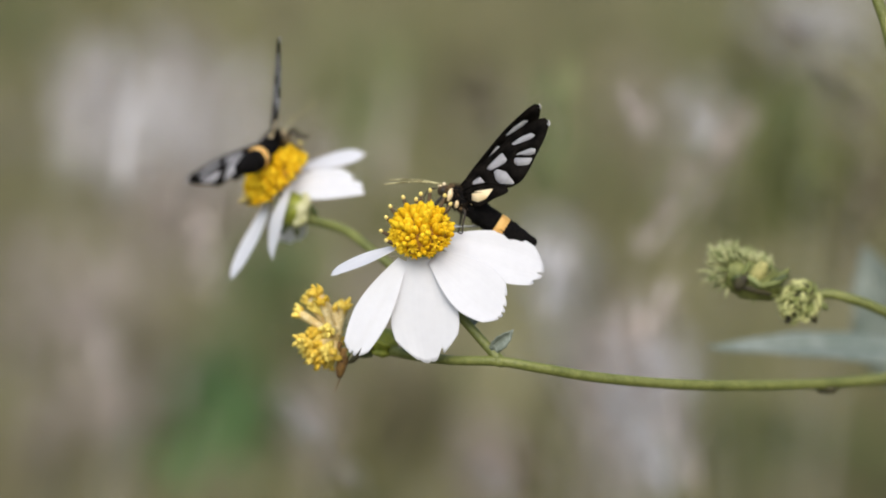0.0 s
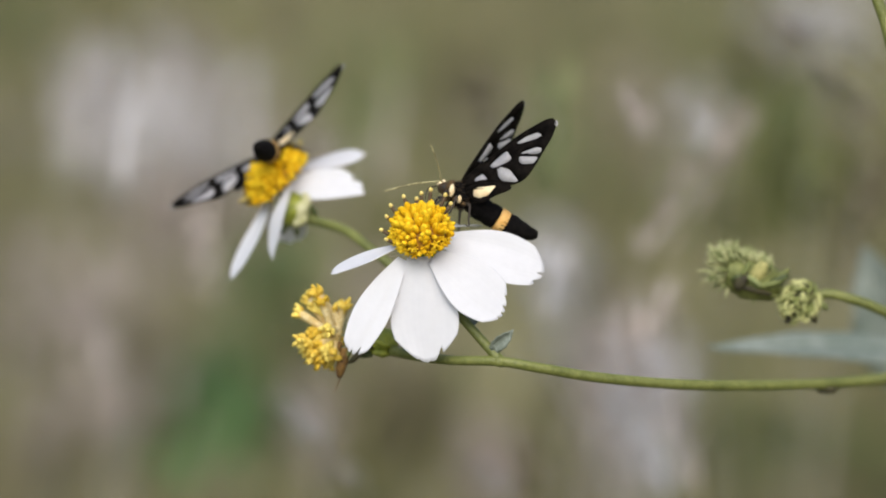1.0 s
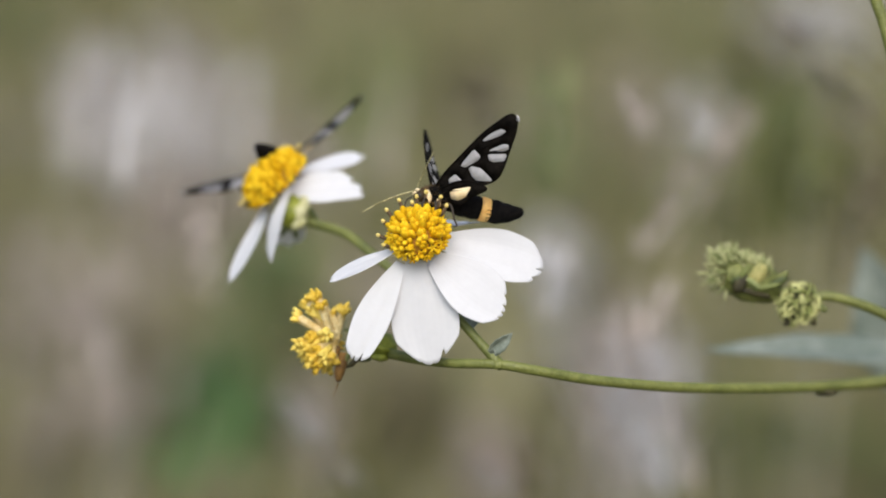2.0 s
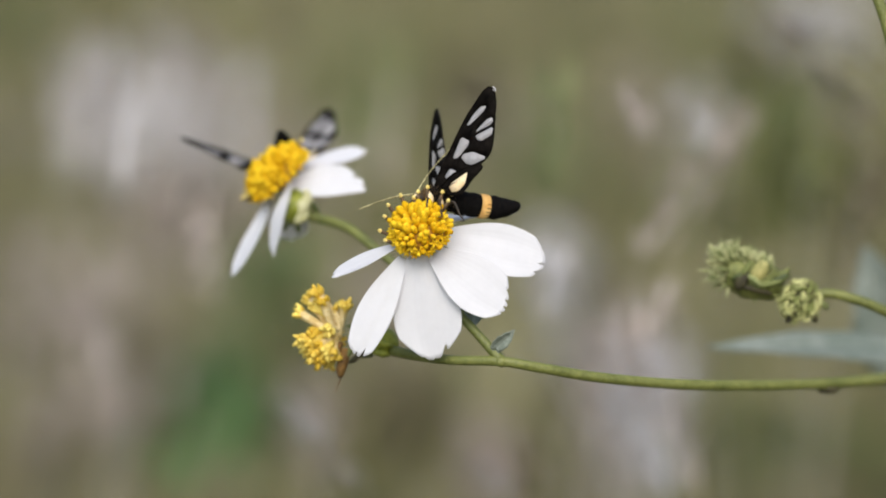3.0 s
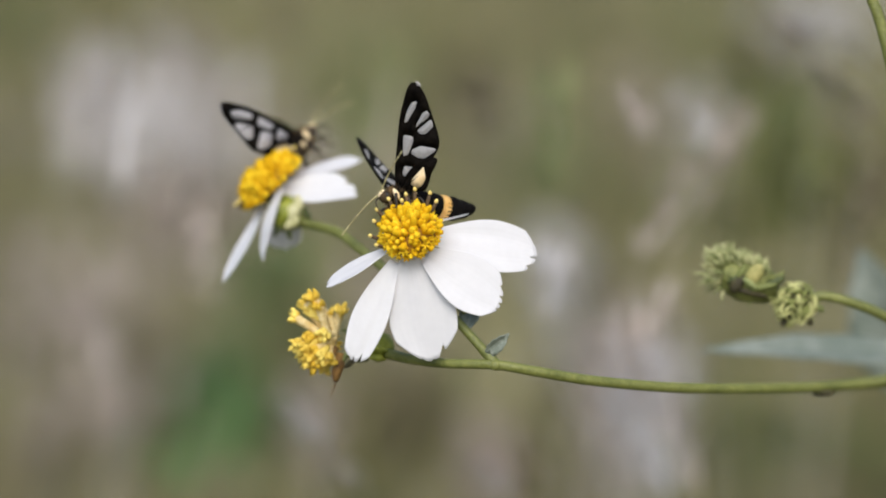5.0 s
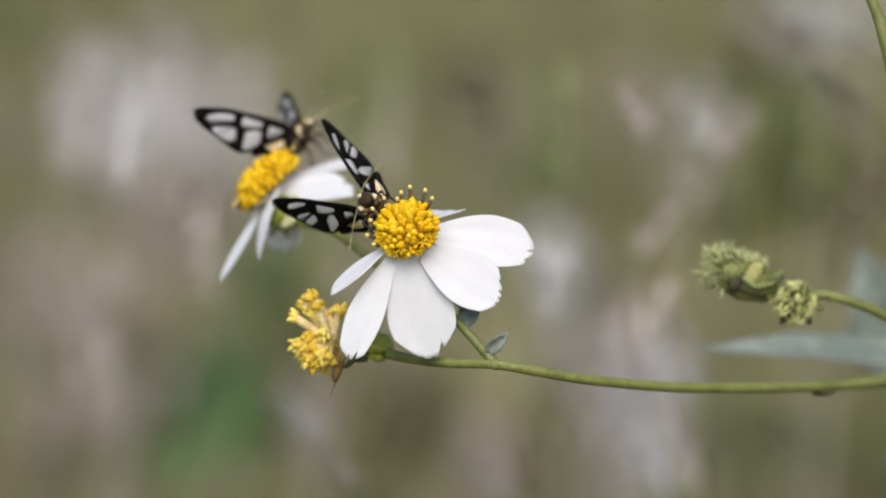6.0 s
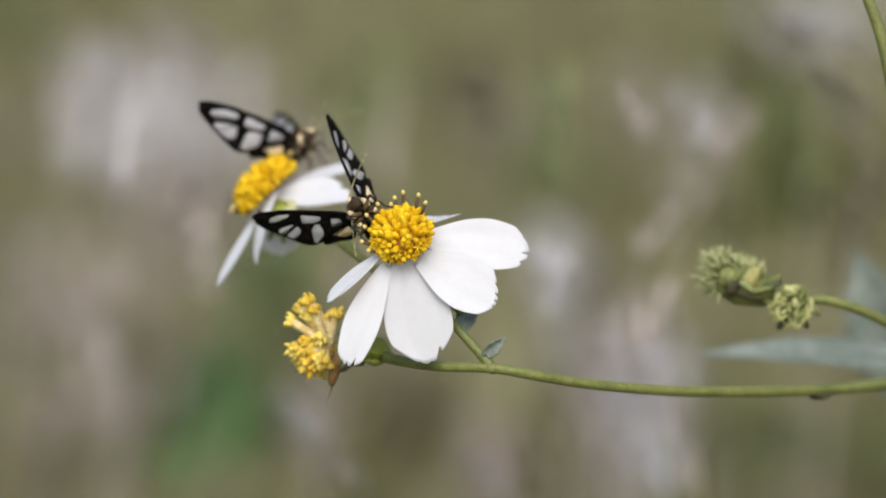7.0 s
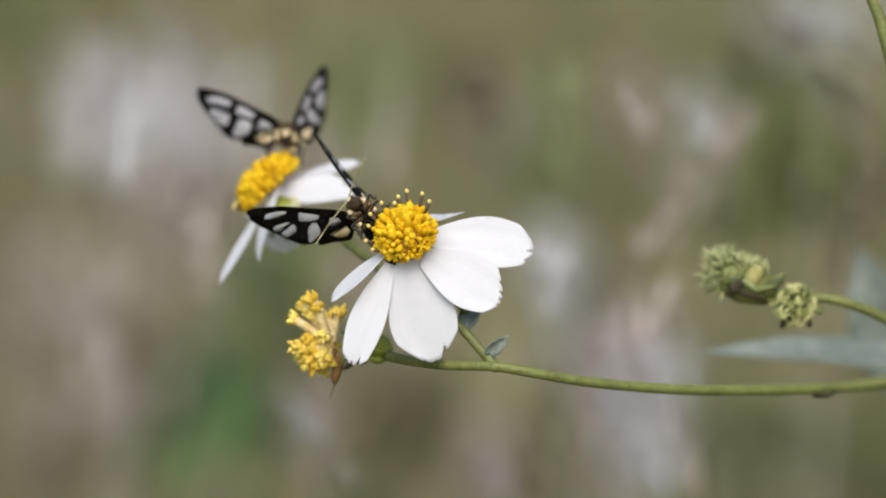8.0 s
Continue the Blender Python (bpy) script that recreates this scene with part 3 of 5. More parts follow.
    for low, high, width, count in (
            ((76.1, 160, 36.1), (85.4, 160, 29.1), 3.0, 6),
            ((18.7, 160, 36.1), (22.2, 160, 10.6), 3.5, 14),
            ((26.0, 180, 45.9), (24.2, 180, 17.0), 4.3, 10)):
        plume("green_spike", GRASS_GREEN, SUBJECT @ (Vector(low) * MM), SUBJECT @ (Vector(high) * MM), width * MM, count, "green grass spike on a thin stalk, out of focus", "grass")
    for low, high, width, count in (
            ((15.4, 130, -39.2), (17.0, 130, -48.0), 3.7, 24),
            ((19.0, 120, -23.4), (22.3, 120, -31.5), 1.3, 8),
            ((21.5, 120, -21.3), (24.2, 120, -27.7), 1.1, 6),
            ((90.3, 190, 17.3), (92.2, 190, 5.0), 5.6, 21),
            ((8.1, 190, 36.9), (10.6, 190, 25.9), 5.6, 14)):
        plume("brown_spike", GRASS_BROWN, SUBJECT @ (Vector(low) * MM), SUBJECT @ (Vector(high) * MM), width * MM, count, "dead brown seed head on a thin stalk, out of focus", "dry plants")
    for low, high, width, count in (
            ((95.4, 350, 41.4), (93.8, 350, 3.3), 11.4, 34),
            ((105.7, 350, 30.4), (104.0, 350, 3.3), 11.4, 26),
            ((81.9, 350, 17.7), (78.7, 350, -1.5), 9.1, 14),
            ((88.9, 350, 54.6), (83.8, 350, 43.2), 10.7, 14),
            ((96.5, 350, -48.3), (111.8, 350, -58.4), 12.2, 16)):
        plume("green_spike", GRASS_DEEP, SUBJECT @ (Vector(low) * MM), SUBJECT @ (Vector(high) * MM), width * MM, count, "deep olive grass spike on a thin stalk, out of focus", "grass")


ground()
meadow()


# ---- flowers ----
def petal(parent, base, tip, width, facing, droop=0.0, twist=0.0, cup=0.5, teeth=0.07, seed=0, name="petal", label="", notches=(), slant=0.0, blunt=0.17, neck=0.30, bend=0.0, taper=0.42):
    """A ray petal: narrow at its base, widest past the middle, with a toothed end and lengthwise folds."""
    rnd = random.Random(seed)
    base, tip = Vector(base), Vector(tip)
    run = tip - base
    length = run.length
    d = run.normalized()
    face = Vector(facing)
    face = (face - d * face.dot(d)).normalized()
    nu, nv = 22, 41
    notch = [rnd.uniform(-0.42, -0.28), rnd.uniform(0.26, 0.42)]
    deep = [rnd.uniform(0.7, 1.3) * teeth, rnd.uniform(0.7, 1.3) * teeth]
    cuts = notches or [(k, q, 0.16) for k, q in zip(notch, deep)]
    grid = []
    for i in range(nu):
        s = i / (nu - 1)
        line = []
        for j in range(nv):
            c = 2 * j / (nv - 1) - 1
            end = 1 - blunt * abs(c) ** 2.6 + slant * c - sum(q * max(0, 1 - abs(c - k) / (1.6 * w)) ** 1.7 for k, q, w in cuts) + 0.006 * noise.noise(Vector((c * 9, seed, 0)))
            t = s * end
            half = width / 2 * (neck + (1 - neck) * math.sin(math.pi / 2 * min(1, t / 0.62)) ** 1.1) * (1 - taper * max(0, (t - 0.58) / 0.42) ** 1.9)
            turn = Matrix.Rotation(radians(twist) * t, 3, d)
            f = turn @ face
            side = d.cross(f)
            fold = 0.035 * math.cos(c * math.pi * 2.5) * min(1, 3 * t) + cup * c * c * (0.35 + 0.3 * s) * width / 10 - cup * 0.12
            wave = 0.18 * noise.noise(Vector((c * 1.4, t * 2.2, seed * 3.1)))
            p = base + d * (length * t) + side * (half * c + bend * 4 * t * (1 - t)) + f * (fold + wave - droop * (t * t - t) * length)
            line.append((p, f))
        grid.append(line)
    bm = bmesh.new()
    sheet(bm, grid, 0.12)
    return part(name, bm, PETAL, parent, label)


def bead_mesh():
    """A closed disc floret: a rounded bead with a slight five-part crown."""
    bm = bmesh.new()
    rings = []
    for r, z in ((0.2, -0.5), (0.31, -0.1), (0.39, 0.25), (0.41, 0.55), (0.35, 0.85), (0.21, 1.06), (0.07, 1.14)):
        rings.append([bm.verts.new((r * (1 + 0.16 * z * math.cos(5 * a)) * math.cos(a), r * (1 + 0.16 * z * math.cos(5 * a)) * math.sin(a), z)) for a in (2 * math.pi * k / 10 for k in range(10))])
    for a, b in zip(rings, rings[1:]):
        for k in range(10):
            bm.faces.new((a[k], a[(k + 1) % 10], b[(k + 1) % 10], b[k]))
    bm.faces.new(rings[-1])
    return bm


def star_mesh():
    """An open disc floret: a small tube with five lobes turned outwards."""
    bm = bmesh.new()
    tube(bm, [(0, 0, -0.5), (0, 0, 0.0), (0, 0, 0.35)], [0.2, 0.26, 0.3], 6)
    for k in range(5):
        a = 2 * math.pi * k / 5
        lump(bm, (0.30 * math.cos(a), 0.30 * math.sin(a), 0.46), (0.17, 0.15, 0.36), (math.cos(a), math.sin(a), 0.7), 4, 6)
    return bm


def stamen_mesh(length):
    """A dark anther tube with a pale yellow forked head."""
    bm = bmesh.new()
    tube(bm, [(0, 0, -0.8), (0.02, 0, 0.3 * length), (0.05, 0, 0.8 * length)], [0.28, 0.27, 0.26], 7, 0)
    lump(bm, (0.05, 0, 0.93 * length), (0.29, 0.28, 0.32), rows=6, sides=9, rough=0.35, seed=length, slot=1)
    return bm


def shared(bm, materials):
    mesh = bpy.data.meshes.new("floret")
    bmesh.ops.scale(bm, vec=(MM, MM, MM), verts=bm.verts)
    bmesh.ops.recalc_face_normals(bm, faces=bm.faces)
    bm.to_mesh(mesh)
    bm.free()
    for p in mesh.polygons:
        p.use_smooth = True
    for m in materials:
        mesh.materials.append(m)
    return mesh


BEAD, STAR = shared(bead_mesh(), [YELLOW]), shared(star_mesh(), [YELLOW])
STAMENS = [shared(stamen_mesh(q), [ANTHER, YELLOW_TIP]) for q in (1.9, 2.4, 2.9)]


def disc(parent, axis, radius, height, count, stamens, seed=1, big=1.0, centre=(0, 0, 0)):
    """The domed yellow disc with its florets set in a spiral."""
    rnd = random.Random(seed)
    axis = Vector(axis).normalized()
    right = Vector((1, 0, 0))
    right = (right - axis * right.dot(axis)).normalized()
    up = axis.cross(right)
    if up.z < 0:
        up, right = -up, -right
    frame_m = Matrix((right, up, axis)).transposed()
    bm = bmesh.new()
    rings = []
    for k in range(9):
        a = math.pi / 2 * k / 8
        rings.append([bm.verts.new(frame_m @ Vector((0.97 * radius * math.cos(a) * math.cos(b), 0.97 * radius * math.cos(a) * math.sin(b), height * math.sin(a) - 0.3))) for b in (2 * math.pi * j / 24 for j in range(24 if k < 8 else 1))])
    for a, b in zip(rings, rings[1:]):
        for j in range(24):
            bm.faces.new(list(dict.fromkeys((a[j], a[(j + 1) % 24], b[(j + 1) % len(b)], b[j % len(b)]))))
    bm.faces.new(rings[0][::-1])
    dome = part("disc", bm, DISC_GAP_SHADE, parent, "domed yellow disc of tiny florets", at=Matrix.Translation(Vector(centre) * MM))

    def stand(x, y, lift, outward):
        q = min(1, (x * x + y * y) / radius ** 2)
        p = frame_m @ Vector((x, y, height * math.sqrt(1 - q) - 0.3 + lift))
        n = frame_m @ Vector((outward * x / radius, outward * y / radius, math.sqrt(max(0.02, 1 - 0.75 * q))))
        return p, n.normalized()
    for i in range(count):
        f = (i + 0.5) / count
        r, a = radius * 0.985 * (0.5 * math.sqrt(f) + 0.5 * math.sqrt(1 - (1 - f) ** 2)) + rnd.uniform(-0.14, 0.14), i * 2.39996 + rnd.uniform(-0.12, 0.12)
        p, n = stand(r * math.cos(a), r * math.sin(a), rnd.uniform(-0.25, 0.3), 0.95)
        n = (n + Vector([rnd.uniform(-0.3, 0.3) for _ in range(3)])).normalized()
        size = big * (1.28 - 0.4 * f) * rnd.uniform(0.8, 1.15)
        m = Matrix.Translation(p * MM) @ Vector((0, 0, 1)).rotation_difference(n).to_matrix().to_4x4() @ Matrix.Rotation(rnd.uniform(0, 6), 4, "Z") @ Matrix.Diagonal((size, size, size * rnd.uniform(0.9, 1.25), 1))
        piece("floret", BEAD if f < 0.5 or rnd.random() < 0.25 else STAR, dome, at=m)
    for k in range(28):
        a = 2 * math.pi * (k + rnd.uniform(-0.3, 0.3)) / 28
        p = frame_m @ Vector((0.96 * radius * math.cos(a), 0.96 * radius * math.sin(a), rnd.uniform(-0.35, 0.15)))
        n = frame_m @ Vector((math.cos(a), math.sin(a), rnd.uniform(0.15, 0.7)))
        size = big * rnd.uniform(0.85, 1.15)
        piece("floret", STAR if k % 3 else BEAD, dome, at=Matrix.Translation(p * MM) @ Vector((0, 0, 1)).rotation_difference(n).to_matrix().to_4x4() @ Matrix.Diagonal((size, size, size, 1)))
    for angle, out, kind in stamens:
        a = radians(angle)
        p, n = stand(out * radius * math.cos(a), out * radius * math.sin(a), 0, 0.8)
        m = Matrix.Translation(p * MM) @ Vector((0, 0, 1)).rotation_difference((n + Vector((0, 0, 0.35))).normalized()).to_matrix().to_4x4()
        piece("stamen", STAMENS[kind], dome, "dark anther tube with a pale yellow tip", at=m)
    return dome


def calyx(parent, centre, axis, radius, length, bracts, seed=0):
    """A green cup of overlapping bracts round the base of a flower head."""
    rnd = random.Random(seed)
    axis = Vector(axis).normalized()
    bm = bmesh.new()
    lump(bm, centre, (radius, radius, length), axis, 9, 14, 0.12, seed)
    cup = part("calyx", bm, GREEN_CALYX, parent, "rounded green flower base")
    side = axis.orthogonal().normalized()
    other = axis.cross(side)
    for k in range(bracts):
        a = 2 * math.pi * (k + rnd.uniform(-0.2, 0.2)) / bracts
        out = side * math.cos(a) + other * math.sin(a)
        root = Vector(centre) - axis * length * 0.8 + out * radius * 0.55
        bend = rnd.uniform(0.3, 1.1)
        bm = bmesh.new()
        pts = curve_points([root, root + out * radius * 0.75 + axis * length * 0.4, root + out * radius * (0.8 + bend * 0.4) + axis * length * rnd.uniform(0.7, 1.2)], 4)
        tube(bm, pts, [0.3, 0.42, 0.3, 0.06], 6)
        part("bract", bm, BRACT, cup)
    return cup


FAR = (-26.25, 32, 10.73)


def near_flower_thing():
    f = thing("flower", rest(-3.12, 0, 2.48), "white daisy-like flower with drooping toothed petals and domed yellow centre", "flower", "daisy flowers")
    axis = (-0.10, -0.80, 0.59)
    disc(f, axis, 3.95, 2.6, 118, [(120, 0.86, 1), (146, 0.93, 1), (163, 0.97, 0), (188, 1.0, 1), (86, 0.75, 1), (72, 0.9, 2), (48, 0.95, 2), (97, 0.62, 0), (205, 1.0, 0), (32, 0.95, 1)], 3)
    petal(f, (3.0, 3.0, -1.2), (17.6, 4.8, -5.6), 7.7, (0.1, -0.9, 0.45), 0.10, 6, 0.5, 0.09, 1, notches=((0.26, 0.09, 0.08), (0.74, 0.06, 0.1), (-0.6, 0.012, 0.1)), slant=0.02, blunt=0.12, neck=0.3)
    petal(f, (1.8, 0.2, -3.5), (11.7, 0.0, -11.6), 8.5, (0.12, -0.92, 0.32), 0.08, -6, 0.45, 0.09, 2, notches=((-0.66, 0.05, 0.07), (-0.3, 0.055, 0.07), (0.06, 0.05, 0.07), (0.4, 0.035, 0.06)), slant=0.035, blunt=0.15, neck=0.3)
    middle = petal(f, (-0.3, 0.1, -3.6), (1.1, -0.6, -18.5), 9.7, (0.0, -0.93, 0.3), 0.05, 4, 0.5, 0.075, 5, notches=((-0.52, 0.11, 0.09), (-0.12, 0.014, 0.1), (0.4, 0.015, 0.1)), blunt=0.24, neck=0.34)
    outer = petal(f, (-2.55, 0.2, -3.9), (-9.7, -2.2, -17.2), 5.2, (-0.1, -0.93, 0.3), 0.06, -8, 0.4, 0.09, 6, notches=((-0.4, 0.10, 0.10), (0.12, 0.05, 0.07), (0.55, 0.015, 0.12)), slant=0.0, blunt=0.08, neck=0.3, bend=0.25)
    loose = petal(f, (-3.2, 0.8, -2.0), (-12.7, -1.5, -6.0), 4.7, (-0.38, -0.42, 0.82), 0.08, 6, 0.5, 0.08, 9)
    petal(f, (3.2, 4.0, 0.6), (6.9, 12.0, 0.9), 6.0, (-0.15, -0.24, 0.95), 0.08, 8, 0.4, 0.08, 12, taper=0.15)
    back = Vector(axis) * -1
    calyx(f, back * 3.0, axis, 2.6, 2.1, 0, 4)
    bm = bmesh.new()
    tube(bm, curve_points([back * 3.4, back * 6.0 + Vector((0.8, 0, -3.0)), Vector((4.0, 5.0, -9.5)), Vector((6.5, 3.2, -12.8))], 6), [0.75, 0.62, 0.58, 0.55], 9)
    part("stalk", bm, GREEN_STEM, f)
    return f, loose, middle, outer


def far_flower_thing():
    f = thing("flower", rest(*FAR), "white daisy-like flower seen from its side, few narrow petals, slightly blurred", "flower", "daisy flowers")
    axis = (-0.64, -0.34, 0.68)
    disc(f, axis, 5.1, 2.7, 175, [(200, 1.0, 1), (175, 1.0, 0), (215, 0.98, 0), (20, 0.95, 0), (60, 0.9, 0)], 8, 1.15, (0.85, -0.2, 0.2))
    petal(f, (2.8, 1.6, 1.0), (14.3, 3.5, 4.3), 4.8, (-0.05, -0.38, 0.92), 0.09, 10, 0.5, 0.08, 21)
    petal(f, (1.0, -1.6, -1.5), (13.6, -1.2, -0.4), 5.4, (0.05, -0.9, 0.40), 0.06, -8, 0.5, 0.12, 22, notches=((-0.25, 0.10, 0.14), (0.5, 0.06, 0.12)), slant=0.12, blunt=0.1, taper=0.12)
    petal(f, (-0.2, -0.6, -3.0), (-6.3, -3.0, -15.4), 4.2, (-0.75, -0.62, 0.20), -0.05, 10, 0.5, 0.05, 23)
    petal(f, (3.0, -4.4, -1.2), (0.3, -5.5, -12.3), 3.3, (-0.62, -0.75, 0.2), 0.16, 20, 0.5, 0.05, 24, bend=0.5)
    petal(f, (1.6, 1.5, -3.0), (2.6, 3.5, -9.8), 6.5, (-0.3, -0.9, 0.2), 0.06, 0, 0.5, 0.08, 25)
    calyx(f, (3.0, -1.8, -4.6), (-0.55, 0.1, 0.8), 2.75, 2.9, 0, 9)
    bm = bmesh.new()
    lump(bm, (4.7, -4.0, -4.7), (1.0, 0.8, 1.5), (0.3, 0.1, 0.9), 6, 8, 0.5, 3)
    part("bract", bm, PALE_BRACT, f, "pale cream bract tip")
    for x, y, z, rx, rz, d, m in ((4.5, -4.0, -6.4, 0.8, 1.3, (0.8, 0, 0.6), PALE_BRACT), (5.4, -3.4, -3.3, 0.8, 1.2, (-0.2, 0, 1), PALE_BRACT), (2.4, -3.2, -7.0, 0.5, 1.5, (0.5, 0, 0.9), BRACT), (3.9, -2.8, -7.6, 0.45, 1.3, (-0.2, 0, 1), BRACT), (6.2, -1.6, -4.4, 0.6, 1.6, (-0.5, 0, 0.8), BRACT)):
        bm = bmesh.new()
        lump(bm, (x, y, z), (rx, 0.5, rz), d, 6, 8, 0.4, z)
        part("bract", bm, m, f)
    bm = bmesh.new()
    tube(bm, curve_points([(4.6, -1.4, -5.8), (7.2, -2.0, -6.4), (11.5, -4.5, -7.8), (15.0, -7.5, -10.4), (21.0, -12.0, -15.2)], 6), [0.95, 0.75, 0.78, 0.75, 0.7], 10)
    part("stalk", bm, GREEN_STEM, f)
    return f


def withered_flower_thing():
    f = thing("withered_flower", rest(-15.17, 11, -14.77), "withered flower head with shrivelled yellow and cream florets", "flower")
    rnd = random.Random(17)
    tips = [(-3.2, 8.4), (-4.6, 7.4), (-5.7, 5.3), (-2.2, 7.0), (0.8, 6.3), (-1.0, 5.6), (-5.6, 1.6), (-4.9, 0.2), (-4.2, -0.9), (-3.2, -1.7), (-1.7, -1.8),
            (-4.0, 2.4), (-3.2, 0.6), (-2.2, -0.4), (-5.0, 0.9), (-2.6, 2.0), (-1.4, 0.6), (-3.7, 6.4), (-0.6, -0.9), (-2.8, -0.9), (-4.4, 1.2), (-1.8, 2.8), (-0.4, 1.4)]
    for i, (x, z) in enumerate(tips):
        root = Vector((rnd.uniform(-0.6, 0.6), rnd.uniform(-0.3, 0.9), 1.8 + rnd.uniform(-1.2, 1.2)))
        tip = Vector((x, rnd.uniform(-1.8, 1.6), z))
        mid = root.lerp(tip, 0.5) + Vector((rnd.uniform(-0.4, 0.4), rnd.uniform(-0.4, 0.4), rnd.uniform(0, 0.5)))
        d = (tip - mid).normalized()
        bm = bmesh.new()
        tube(bm, curve_points([root, mid, tip], 4), [0.38, 0.52, 0.62, 0.72] if i < 6 else [0.4, 0.5, 0.6, 0.75], 8, 0 if i < 6 or i % 3 == 0 else 1)
        for k in range(7 if i < 6 else 9):
            a = 2 * math.pi * k / 7 * 2 + i
            o = d.orthogonal().normalized()
            o = o * math.cos(a) + d.cross(o) * math.sin(a)
            lump(bm, tip + d * (rnd.uniform(-0.3, 0.5) if i < 6 else rnd.uniform(-0.9, 0.5)) + o * rnd.uniform(0.3, 0.7), (0.40, 0.44, 0.85), d + o * rnd.uniform(0.2, 1.5), 6, 7, 0.8, i + k, 1)
        part("floret", bm, [CREAM_TUBE, WITHERED], f)
    bm = bmesh.new()
    lump(bm, (6.1, 0.9, 1.2), (2.3, 2.0, 2.5), (-0.9, 0, 0.35), 8, 12, 0.2, 2)
    cup = part("calyx", bm, GREEN_CALYX, f, "green flower base")
    for pts, r in (([(3.6, 0.2, -0.4), (2.0, -0.3, 0.2), (0.9, -0.3, -1.2), (0.3, -0.2, -2.0)], [0.5, 0.45, 0.4, 0.15]), ([(5.2, -0.6, 2.2), (3.8, -0.9, 2.6), (2.6, -0.6, 1.8)], [0.5, 0.5, 0.1]),
                   ([(4.8, 0.2, -0.5), (3.4, 0.3, -0.7), (2.2, 0.4, -0.2)], [0.5, 0.5, 0.15]), ([(4.6, 0.6, 2.0), (2.4, 0.6, 3.2), (0.9, 0.8, 3.6)], [0.5, 0.45, 0.1])):
        bm = bmesh.new()
        tube(bm, curve_points(pts, 4), r, 7)
        part("bract", bm, BRACT, cup)
    for x, y, z, rx, rz, m, d in ((4.7, -0.9, 2.1, 0.6, 1.5, BRACT, (-0.8, 0, 0.5)), (2.6, -0.9, -0.9, 0.45, 1.5, DARK, (-0.7, 0, -0.6)), (6.3, -1.2, 1.0, 0.5, 1.7, GREEN_CALYX, (-0.9, 0, 0.3)), (3.7, -1.0, 0.1, 0.4, 1.4, DARK, (-0.9, 0, -0.3)), (6.2, -0.8, -0.4, 0.5, 1.4, GREEN_CALYX, (-0.9, 0, 0.1))):
        bm = bmesh.new()
        lump(bm, (x, y, z), (rx, 0.5, rz), d, 6, 8, 0.4, x + z)
        part("bract", bm, m, cup)
    for pts, r in (([(0.9, 0, 0.2), (0.6, -0.2, -1.4), (0.2, -0.2, -2.9), (0.1, 0, -4.0)], [0.7, 0.85, 0.75, 0.3]), ([(0.1, -0.1, -4.2), (-0.2, -0.1, -5.0), (-0.7, 0, -6.2)], [0.16, 0.08, 0.04]), ([(0.3, -0.3, 1.2), (-0.6, -0.5, -0.4), (-0.4, -0.5, -1.6)], [0.4, 0.5, 0.15])):
        bm = bmesh.new()
        tube(bm, curve_points(pts, 4), r, 7)
        part("dry_bract", bm, BROWN, f, "drooping dry brown bract")
    return f


# ---- stems, buds and leaves ----
def leaf(parent, base, tip, width, facing, name, material, fold=0.25, sag=0.06, seed=0, label=""):
    base, tip = Vector(base), Vector(tip)
    d = (tip - base).normalized()
    length = (tip - base).length
    face = Vector(facing)
    face = (face - d * face.dot(d)).normalized()
    side = d.cross(face)
    grid = []
    for i in range(22):
        s = i / 21
        half = width / 2 * (math.sin(math.pi * (0.06 + 0.94 * s) ** 0.8) ** 0.8 if s < 0.98 else 0.04)
        line = []
        for j in range(9):
            c = j / 4 - 1
            edge = half * c * (1 + 0.05 * math.sin(26 * s + seed))
            p = base + d * (length * s) + side * edge + face * (fold * abs(c) * half + sag * length * 4 * s * (1 - s) + 0.35 * noise.noise(Vector((s * 4, c, seed))))
            line.append((p, face))
        grid.append(line)
    bm = bmesh.new()
    sheet(bm, grid, 0.25)
    tube(bm, [base + d * (length * s) + face * (sag * length * 4 * s * (1 - s) - 0.15) for s in (0, 0.25, 0.5, 0.75, 0.95)], [0.5, 0.35, 0.1], 6)
    return part(name, bm, material, parent, label)


